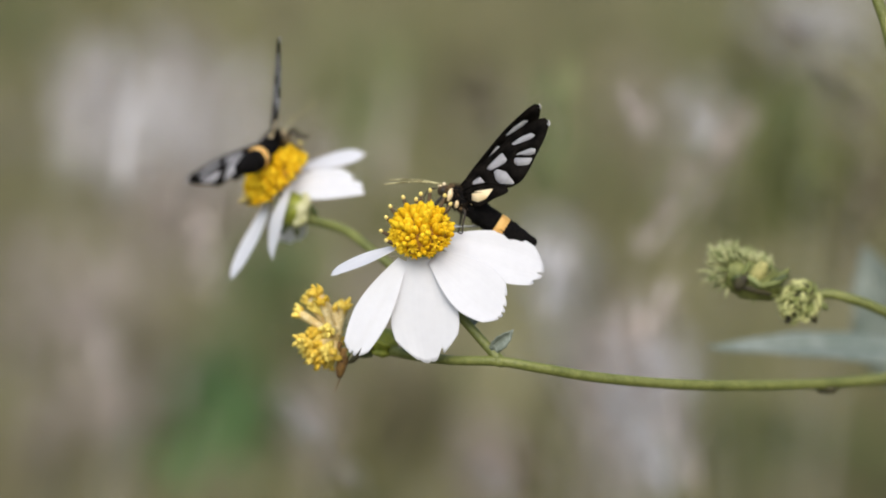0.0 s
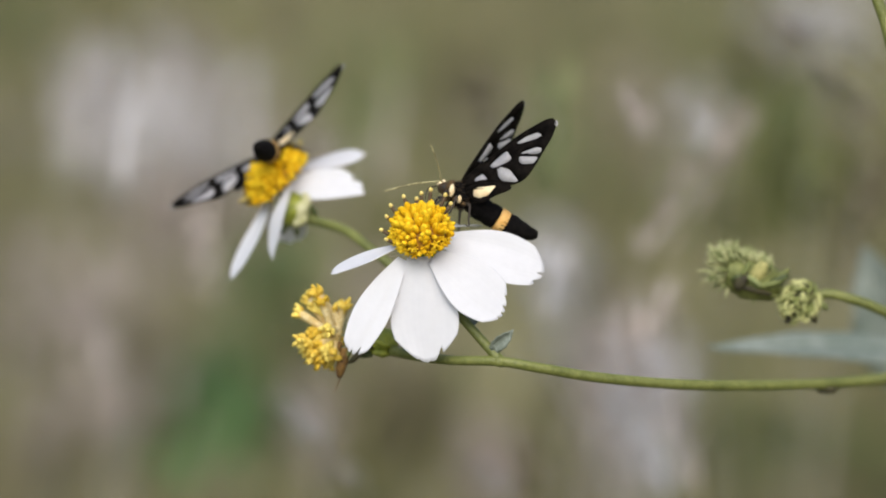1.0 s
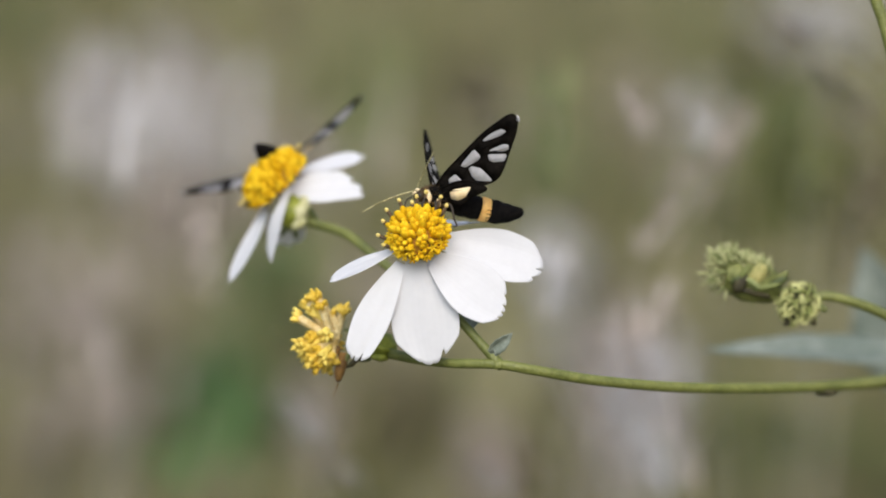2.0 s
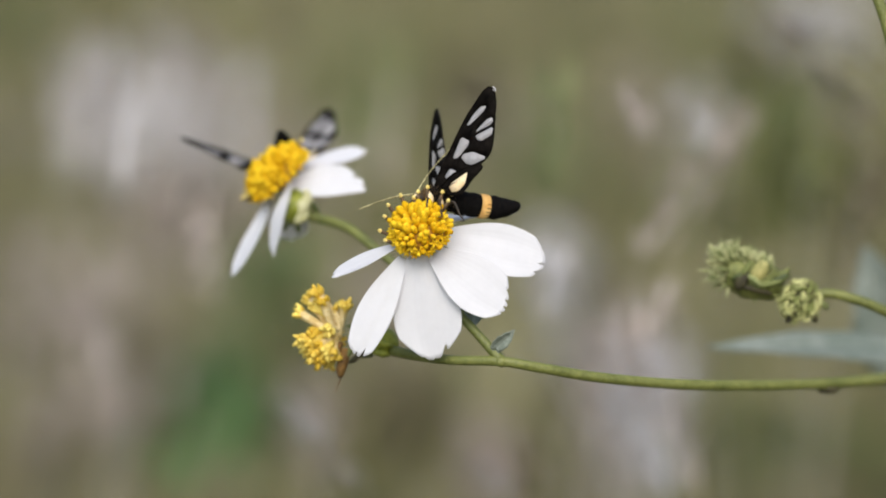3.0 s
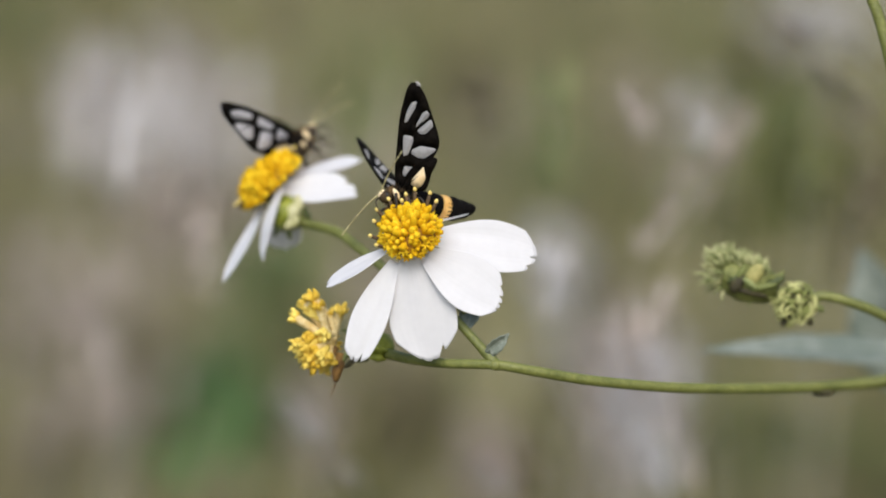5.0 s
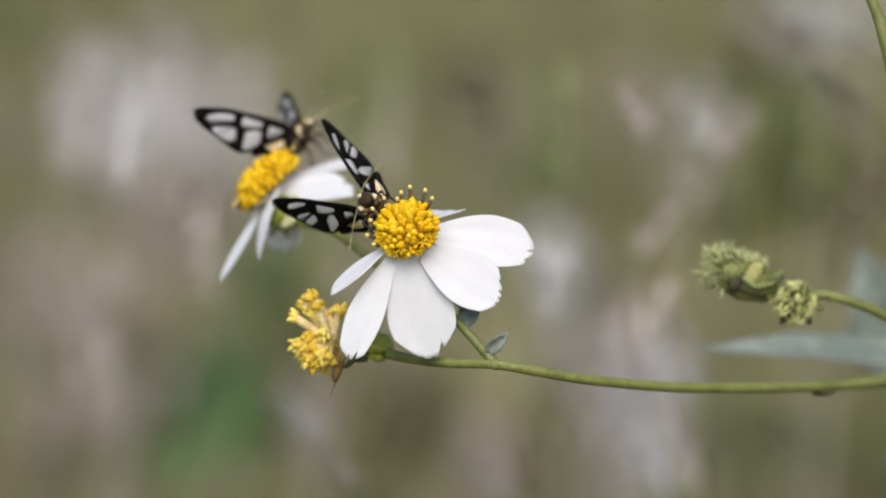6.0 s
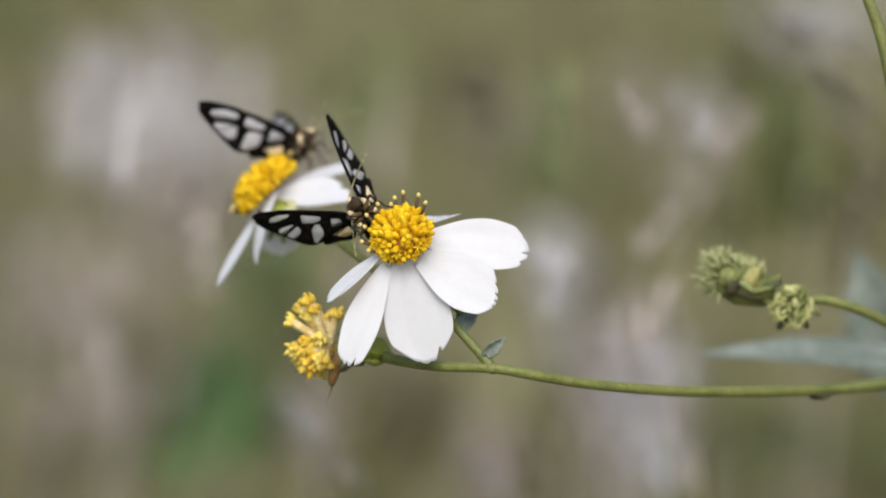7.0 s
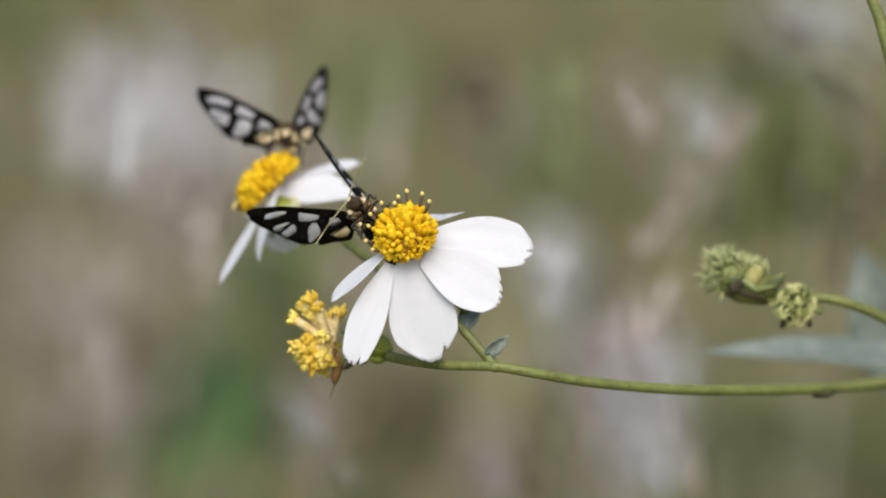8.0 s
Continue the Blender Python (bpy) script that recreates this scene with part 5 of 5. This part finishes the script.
near_flower, loose_petal, middle_petal, outer_petal = near_flower_thing()
far_flower = far_flower_thing()
withered_flower = withered_flower_thing()
flower_stem = flower_stem_thing()
bud_cluster = bud_cluster_thing()
pale_leaf = pale_leaf_thing()
far_leaf = far_leaf_thing()
corner_stem = corner_stem_thing()
near_moth, near_moth_wings, near_feelers = moth_thing("black moth with clear-windowed wings feeding on the near daisy", ((0.80, 0.30, -0.42), (0.36, -0.30, 0.85)), FEELER, "thin pale yellow antenna")
far_moth, far_moth_wings, far_feelers = moth_thing("black moth with an orange-ringed body on the far daisy, slightly blurred", ((0.85, 0.38, -0.2), (0.85, -0.38, -0.1)), FEELER, "thin pale antenna", WIDE_WINDOWS)


def beat(pair, rows):
    """A forewing and the hindwing hooked to it move as one."""
    for w in pair:
        walk(w, rows)


def motions():
    walk(near_moth, [
        (0, rest(2.81, 5.99, 7.03, 2.8, -31.1, -176.4)), (0.5, rest(2.48, 5.99, 7.23, 11.1, -27.6, -176.7)),
        (1, rest(2.82, 5.99, 7.56, 13.2, -27.8, -170.2)), (1.5, rest(-0.18, 2.38, 7.23, 11.2, -11.1, -168.5)),
        (1.7, rest(-0.36, 2.6, 7.2, 11.2, -11.1, -168.5)), (2.8, rest(-0.55, 2.83, 7.23, 23.9, -4.4, -158.8)),
        (3, rest(-0.45, 2.76, 7.08, 23.9, -4.4, -158.8)), (3.5, rest(-0.16, 2.83, 7.6, 20.5, -3, -160.1)),
        (4, rest(0.05, 2.8, 7.38, 18.9, -4.8, -154.3)), (4.5, rest(-1.89, 3.08, 6.57, 33.7, -3, -149.2)),
        (4.7, rest(-3.95, 3.18, 7.6, 33.7, -3, -149.2)), (5.25, rest(-6.85, 3.73, 6.38, 38.6, -15.3, -139.8)),
        (5.8, rest(-9.7, 4.28, 5.16, 61.9, -38.5, -126.9)), (6, rest(-9.77, 4.28, 5.36, 62.5, -38.1, -127.3)),
        (6.5, rest(-10.36, 4.28, 5.77, 62.6, -37.9, -127.3)), (7, rest(-11.3, 4.28, 4.74, 63, -38.1, -127.5)),
        (7.5, rest(-11.64, 4.28, 4.9, 62.5, -38.2, -127.3)), (8, rest(-11.34, 4.28, 4.8, 62.9, -38.5, -127.6))])
    walk(near_feelers[0], [
        (0, mm_pose(3.6, 0.35, 0.45, 0, 30.19, -5.41)), (0.5, mm_pose(3.6, 0.35, 0.45, 0, 23.07, -7.85)),
        (1, mm_pose(3.6, 0.35, 0.45, 0, 32.92, -19.43)), (1.5, mm_pose(3.6, 0.35, 0.45, 0, 12.54, -11.13)),
        (1.7, mm_pose(3.6, 0.35, 0.45, 0, 28.36, -10.05)), (2.8, mm_pose(3.6, 0.35, 0.45, 0, 18.98, -29.06)),
        (3, mm_pose(3.6, 0.35, 0.45, 0, 10.19, -24.27)), (3.5, mm_pose(3.6, 0.35, 0.45, 0, 15.9, -24.21)),
        (4, mm_pose(3.6, 0.35, 0.45, 0, 7.19, -26.51)), (4.5, mm_pose(3.6, 0.35, 0.45, 0, 11.68, -37.98)),
        (4.7, mm_pose(3.6, 0.35, 0.45, 0, 20.75, -48.08)), (5.25, mm_pose(3.6, 0.35, 0.45, 0, 27.7, -72.1)),
        (5.8, mm_pose(3.6, 0.35, 0.45, 0, 15.48, -122.21)), (6, mm_pose(3.6, 0.35, 0.45, 0, 2.24, -128.13)),
        (6.5, mm_pose(3.6, 0.35, 0.45, 0, 16.49, -124.31)), (7, mm_pose(3.6, 0.35, 0.45, 0, 23.07, -134.64)),
        (7.5, mm_pose(3.6, 0.35, 0.45, 0, 6.78, -110.68)), (8, mm_pose(3.6, 0.35, 0.45, 0, 0.84, -99.36))])
    walk(near_feelers[1], [
        (0, mm_pose(3.6, -0.35, 0.45, 0, 19.94, -30.84)), (0.5, mm_pose(3.6, -0.35, 0.45, 0, 7.73, 61.58)),
        (1, mm_pose(3.6, -0.35, 0.45, 0, -13.85, 54.55)), (1.5, mm_pose(3.6, -0.35, 0.45, 0, -42.35, 73.83)),
        (1.7, mm_pose(3.6, -0.35, 0.45, 0, -34.46, 84.74)), (2.8, mm_pose(3.6, -0.35, 0.45, 0, -23.31, 107.77)),
        (3, mm_pose(3.6, -0.35, 0.45, 0, -49.64, 148.48)), (3.5, mm_pose(3.6, -0.35, 0.45, 0, -50.48, 160.14)),
        (4, mm_pose(3.6, -0.35, 0.45, 0, -16.98, 104.93)), (4.5, mm_pose(3.6, -0.35, 0.45, 0, -2.87, 76.19)),
        (4.7, mm_pose(3.6, -0.35, 0.45, 0, -12.15, 91.45)), (5.25, mm_pose(3.6, -0.35, 0.45, 0, -9, 71.7)),
        (5.8, mm_pose(3.6, -0.35, 0.45, 0, 12.69, 44.38)), (6, mm_pose(3.6, -0.35, 0.45, 0, 36.06, 38.82)),
        (6.5, mm_pose(3.6, -0.35, 0.45, 0, 19.72, 45.96)), (7, mm_pose(3.6, -0.35, 0.45, 0, 17.15, 46.11)),
        (7.5, mm_pose(3.6, -0.35, 0.45, 0, 15.55, 41.14)), (8, mm_pose(3.6, -0.35, 0.45, 0, 24.6, 41.32))])
    beat(near_moth_wings["left"], [
        (0, mm_pose(1.02, 0.81, 0.94, -66, -59.1, 126.4)), (0.5, mm_pose(0.86, 0.83, 0.87, -45.4, -26.1, 108)),
        (1, mm_pose(0.84, 0.86, 0.94, -70.3, -48, 126.3)), (1.5, mm_pose(0.56, 0.91, 0.94, -65.8, -36.6, 119)),
        (1.7, mm_pose(0.79, 0.91, 1.06, -57.07, -30.54, 119.46)), (2.8, mm_pose(0.8, 0.9, 1, -66.59, -41.89, 125.89)),
        (3, mm_pose(0.74, 0.9, 0.95, -74, -46.3, 118.6)), (3.5, mm_pose(0.79, 0.9, 1.01, -65, -23.7, 114.6)),
        (4, mm_pose(0.79, 0.9, 1.01, -52.8, -12.7, 108.5)), (4.5, mm_pose(0.81, 0.9, 1, -72.3, -38.3, 107.4)),
        (4.7, mm_pose(0.81, 0.9, 1, -42.18, -23.57, 79.64)), (5.8, mm_pose(0.95, 1.09, 1.08, 10.5, -52.1, 44.3)),
        (6, mm_pose(0.95, 1.15, 1.07, 24.5, -64.8, 38.7)), (6.5, mm_pose(0.87, 1.13, 1.01, 12.1, -69.8, 53.7)),
        (7, mm_pose(0.99, 1.25, 1.08, 24.9, -58.8, 52.3)), (7.5, mm_pose(0.96, 1.1, 1.09, 22.3, -63.8, 46.8)),
        (8, mm_pose(1.09, 1.3, 1.16, 36, -72.2, 48))])
    beat(near_moth_wings["right"], [
        (0, mm_pose(0.68, -0.76, 1.27, 6.7, -70.4, 119.5)), (0.5, mm_pose(0.75, -0.84, 1.11, -119.7, -74.2, -104.9)),
        (1, mm_pose(0.77, -0.87, 1.06, -21.7, -79.3, 162.2)), (1.5, mm_pose(1.03, -0.91, 1.05, -94.4, -71, -110.4)),
        (1.7, mm_pose(0.81, -0.92, 0.91, -129.49, -47.08, -88.7)), (2.8, mm_pose(0.8, -0.9, 1, -95.9, -64.26, -121.45)),
        (3, mm_pose(0.85, -0.9, 1.03, -86.9, -72.4, -136.8)), (3.5, mm_pose(0.8, -0.9, 1, -103.7, -48.4, -108)),
        (4, mm_pose(0.8, -0.9, 1, -151.9, -40.1, -98.1)), (4.5, mm_pose(0.8, -0.9, 1, -100.3, -62.6, -129.3)),
        (4.7, mm_pose(0.8, -0.9, 1, -118.8, -63.9, -118.8)), (5.8, mm_pose(0.65, -1.09, 0.92, 170.3, -71.5, -77)),
        (6, mm_pose(0.65, -1.15, 0.93, -178.7, -64.1, -76.9)), (6.5, mm_pose(0.73, -1.13, 0.99, 159.2, -77.2, -51.3)),
        (7, mm_pose(0.62, -1.25, 0.92, -176.3, -54.5, -74.9)), (7.5, mm_pose(0.65, -1.1, 0.92, 173.2, -64, -62.4)),
        (8, mm_pose(0.56, -1.23, 0.87, -178.1, -50.4, -66.2))])
    walk(far_moth, [
        (0, rest(-26.16, 32, 16.34, -58.6, -20.4, 66.8)), (0.5, rest(-26.28, 32, 16.18, -63.1, -16.6, 68.5)),
        (1, rest(-26.29, 32, 14.81, -58.2, 2.1, 82.9)), (1.5, rest(-25.68, 32, 13.92, -47.0, 5.7, 78.7)),
        (1.7, rest(-24.23, 38, 13.58, -52.7, 9.1, 67.7)), (2.8, rest(-26, 43, 12.17, -36.7, 27.2, 90.9)),
        (3, rest(-24.86, 43, 12.19, -34.3, 27.4, 89.1)), (3.5, rest(-23.81, 43, 10.89, -48.1, 28.3, 60.3)),
        (4, rest(-24.21, 43, 10.64, -53.0, 13.5, 47.4)), (4.5, rest(-22.65, 40, 12.47, -25.8, -39.6, 35.7)),
        (4.7, rest(-22.58, 38, 14.49, -30.2, -49.0, 26.8)), (5.8, rest(-22.82, 35, 17.25, -0.9, -45.4, -31.3)),
        (6, rest(-22.74, 35, 17.1, -2.2, -41.5, -38.2)), (6.5, rest(-21.78, 35, 16.23, -4.2, -36.1, -38.9)),
        (7, rest(-22.62, 35, 15.92, -2.3, -37.3, -38.1)), (7.5, rest(-22.99, 35, 16.16, -8.6, -34.0, -49.1)),
        (8, rest(-24.25, 35, 17.75, -6.9, 2.7, -90.1))])
    beat(far_moth_wings["left"], [
        (0, mm_pose(0.8, 0.9, 1, -27.7, -37.9, 87.7)), (0.5, mm_pose(0.8, 0.9, 1, -41.0, -32.3, 101.8)),
        (1, mm_pose(0.8, 0.9, 1, -39.5, -29.7, 92.1)), (1.5, mm_pose(0.8, 0.9, 1, -53.6, -42.1, 111.2)),
        (1.7, mm_pose(0.8, 0.9, 1, -41.7, -35.2, 101.0)), (2.8, mm_pose(0.8, 0.9, 1, -38.9, -44.0, 90.0)),
        (3, mm_pose(0.8, 0.9, 1, -49.6, -50.5, 105.2)), (3.5, mm_pose(0.8, 0.9, 1, -51.0, -20.2, 96.8)),
        (4, mm_pose(0.8, 0.9, 1, -67.0, -46.5, 102.0)), (4.5, mm_pose(0.8, 0.9, 1, -23.5, -33.1, 56.8)),
        (4.7, mm_pose(0.8, 0.9, 1, -4.1, -35.9, 71.4)), (5.8, mm_pose(0.8, 0.9, 1, -28.4, -50.5, 116.6)),
        (6, mm_pose(0.8, 0.9, 1, -24.6, -53.6, 117.5)), (6.5, mm_pose(0.8, 0.9, 1, -23.0, -36.9, 119.7)),
        (7, mm_pose(0.8, 0.9, 1, -31.0, -46.4, 135.0)), (7.5, mm_pose(0.8, 0.9, 1, -11.7, -42.3, 108.5)),
        (7.75, mm_pose(0.8, 0.9, 1, -62.7, -49.7, 138.7)), (8, mm_pose(0.8, 0.9, 1, -110.4, -38.3, 165.3))])
    beat(far_moth_wings["right"], [
        (0, mm_pose(0.8, -0.9, 1, -143.7, -14.1, -97.0)), (0.5, mm_pose(0.8, -0.9, 1, -149.9, 15.5, -82.4)),
        (1, mm_pose(0.8, -0.9, 1, -142.1, 10.6, -93.5)), (1.5, mm_pose(0.8, -0.9, 1, -129.9, -15.1, -105.7)),
        (1.7, mm_pose(0.8, -0.9, 1, -139.7, -1.8, -73.5)), (2.8, mm_pose(0.8, -0.9, 1, -130.5, -23.1, -67.9)),
        (3, mm_pose(0.8, -0.9, 1, -125.9, -31.4, -64.8)), (3.5, mm_pose(0.8, -0.9, 1, -126.7, -14.2, -82.7)),
        (4, mm_pose(0.8, -0.9, 1, -111.9, -38.5, -119.1)), (4.5, mm_pose(0.8, -0.9, 1, -122.4, -56.5, -106.8)),
        (4.7, mm_pose(0.8, -0.9, 1, -141.5, -28.0, -107.2)), (5.8, mm_pose(0.8, -0.9, 1, -134.6, -26.1, -107.5)),
        (6, mm_pose(0.8, -0.9, 1, -127.1, -20.9, -103.7)), (6.5, mm_pose(0.8, -0.9, 1, -136.0, -7.9, -87.1)),
        (7, mm_pose(0.8, -0.9, 1, -131.3, -25.9, -99.2)), (7.5, mm_pose(0.8, -0.9, 1, -127.1, -4.2, -101.3)),
        (8, mm_pose(0.8, -0.9, 1, -94.4, -14.3, -116.1))])
    walk(near_flower, [
        (0, rest(-3.15, 0, 2.38, -0.2, -0.4, 0.3)), (0.5, rest(-3.00, 0, 2.68, 0.3, -0.5, 0.3)), (1, rest(-3.12, 0, 2.48, 0.0, 0.0, 0.0)),
        (1.5, rest(-3.59, 0, 1.89, 2.1, -1.8, -0.5)), (3, rest(-3.29, 0, 2.69, 4.4, -2.7, -1.5)), (3.5, rest(-3.17, 0, 2.91, 3.6, -2.3, -1.1)),
        (4, rest(-3.38, 0, 2.64, 3.7, -1.8, -1.0)), (4.5, rest(-4.09, 0, 2.29, 5.2, -4.0, -1.0)), (6, rest(-5.15, 0, 2.64, 5.4, -8.7, -0.1)),
        (6.5, rest(-5.29, 0, 2.67, 4.9, -9.0, 0.3)), (7, rest(-5.92, 0, 1.90, 4.2, -10.4, 0.2)), (7.5, rest(-5.93, 0, 2.07, 5.0, -10.6, 0.3)),
        (8, rest(-5.37, 0, 2.06, 4.6, -10.8, -0.5))])
    walk(far_flower, [
        (0, rest(-26.33, 32, 10.64)), (0.5, rest(-26.19, 32, 10.97)), (1, rest(-26.33, 32, 10.64)),
        (1.5, rest(-26.60, 32, 10.04)), (3, rest(-26.13, 32, 11.11)), (3.5, rest(-26.06, 32, 11.37)),
        (4, rest(-26.26, 32, 11.17)), (4.5, rest(-26.79, 32, 10.17, -2.1, 0.0, -2.1)),
        (6, rest(-27.33, 32, 9.84, -7.7, -0.5, -7.8)), (6.5, rest(-27.46, 32, 9.97, -7.7, -0.5, -7.8)),
        (7, rest(-27.79, 32, 9.11, -7.7, -0.5, -7.8)), (7.5, rest(-27.53, 32, 9.44, -7.7, -0.5, -7.8)),
        (8, rest(-27.39, 32, 9.57, -7.7, -0.5, -7.8))])
    walk(withered_flower, [
        (0, rest(-15.18, 11, -14.76)), (0.5, rest(-15.09, 11, -14.52)), (1, rest(-15.18, 11, -14.76)),
        (1.5, rest(-15.42, 11, -15.42)), (3, rest(-15.09, 11, -14.76)), (3.5, rest(-14.93, 11, -14.35)),
        (4, rest(-15.18, 11, -14.76)), (4.5, rest(-15.59, 11, -15.42)), (6, rest(-15.84, 11, -15.42)),
        (6.5, rest(-15.92, 11, -15.26)), (7, rest(-16.33, 11, -16)), (7.5, rest(-16.33, 11, -15.75)),
        (8, rest(-15.92, 11, -15.67))])
    walk(flower_stem, [
        (0, rest(8.08, 0, -15.92)), (0.5, rest(8.24, 0, -15.68)), (1, rest(8.08, 0, -15.92)),
        (1.5, rest(7.84, 0, -16.4)), (3, rest(8.24, 0, -15.92)), (3.5, rest(8.32, 0, -15.68)),
        (4, rest(8.08, 0, -15.92)), (4.5, rest(7.68, 0, -16.4)), (6, rest(7.36, 0, -16.32)),
        (6.5, rest(7.2, 0, -16.16)), (7, rest(6.96, 0, -16.88)), (7.5, rest(6.96, 0, -16.64)),
        (8, rest(7.36, 0, -16.64))])
    walk(bud_cluster, [
        (0, rest(53.71, 21, -7.71)), (0.5, rest(53.97, 21, -7.45)), (1, rest(53.71, 21, -7.71)),
        (1.5, rest(53.55, 21, -8.13)), (3, rest(53.80, 21, -7.63)), (3.5, rest(53.97, 21, -7.45)),
        (4, rest(53.80, 21, -7.63)), (4.5, rest(53.30, 21, -8.13)), (6, rest(52.95, 21, -7.87)),
        (6.5, rest(52.78, 21, -7.87)), (7, rest(52.53, 21, -8.55)), (7.5, rest(52.61, 21, -8.31)),
        (8, rest(52.95, 21, -8.31))])
    walk(pale_leaf, [
        (0, rest(73.3, 60, -18.61)), (0.5, rest(73.58, 60, -18.32)), (1, rest(73.3, 60, -18.61)),
        (1.5, rest(73.11, 60, -19.07)), (3, rest(73.39, 60, -18.51)), (3.5, rest(73.58, 60, -18.32)),
        (4, rest(73.39, 60, -18.51)), (4.5, rest(72.83, 60, -19.07)), (6, rest(72.46, 60, -18.79)),
        (6.5, rest(72.27, 60, -18.79)), (7, rest(71.99, 60, -19.54)), (7.5, rest(72.08, 60, -19.26)),
        (8, rest(72.46, 60, -19.26))])
    walk(far_leaf, [
        (0, rest(73.3, 60, -18.61)), (0.5, rest(73.58, 60, -18.32)), (1, rest(73.3, 60, -18.61)),
        (1.5, rest(73.11, 60, -19.07)), (3, rest(73.39, 60, -18.51)), (3.5, rest(73.58, 60, -18.32)),
        (4, rest(73.39, 60, -18.51)), (4.5, rest(72.83, 60, -19.07)), (6, rest(72.46, 60, -18.79)),
        (6.5, rest(72.27, 60, -18.79)), (7, rest(71.99, 60, -19.54)), (7.5, rest(72.08, 60, -19.26)),
        (8, rest(72.46, 60, -19.26))])
    walk(corner_stem, [
        (0, rest(63.8, 8, 32.8)), (0.5, rest(64.05, 8, 33.05)), (1, rest(63.8, 8, 32.8)),
        (1.5, rest(63.64, 8, 32.39)), (3, rest(63.89, 8, 32.88)), (3.5, rest(64.05, 8, 33.05)),
        (4, rest(63.89, 8, 32.88)), (4.5, rest(63.39, 8, 32.39)), (6, rest(63.07, 8, 32.64)),
        (6.5, rest(62.9, 8, 32.64)), (7, rest(62.85, 8, 31.9)), (7.5, rest(62.8, 8, 32.1)),
        (8, rest(63.3, 8, 32.23))])
    pushed = mm_pose(-0.26, 0, 0.43, 0, -8, 0)
    walk(middle_petal, [(0.0, mm_pose(0, 0, 0)), (4.7, mm_pose(0, 0, 0)), (5.8, mm_pose(0, 0, 0, 0, 1.4)), (8.0, mm_pose(0, 0, 0, 0, 1.4))])
    walk(outer_petal, [(0.0, mm_pose(0, 0, 0)), (4.7, mm_pose(0, 0, 0)), (5.8, mm_pose(0, 0, 0, 0, 3.6)), (8.0, mm_pose(0, 0, 0, 0, 3.6))])
    walk(loose_petal, [(0.0, mm_pose(0, 0, 0)), (4.7, mm_pose(0, 0, 0)), (5.8, pushed), (8.0, pushed)])


motions()
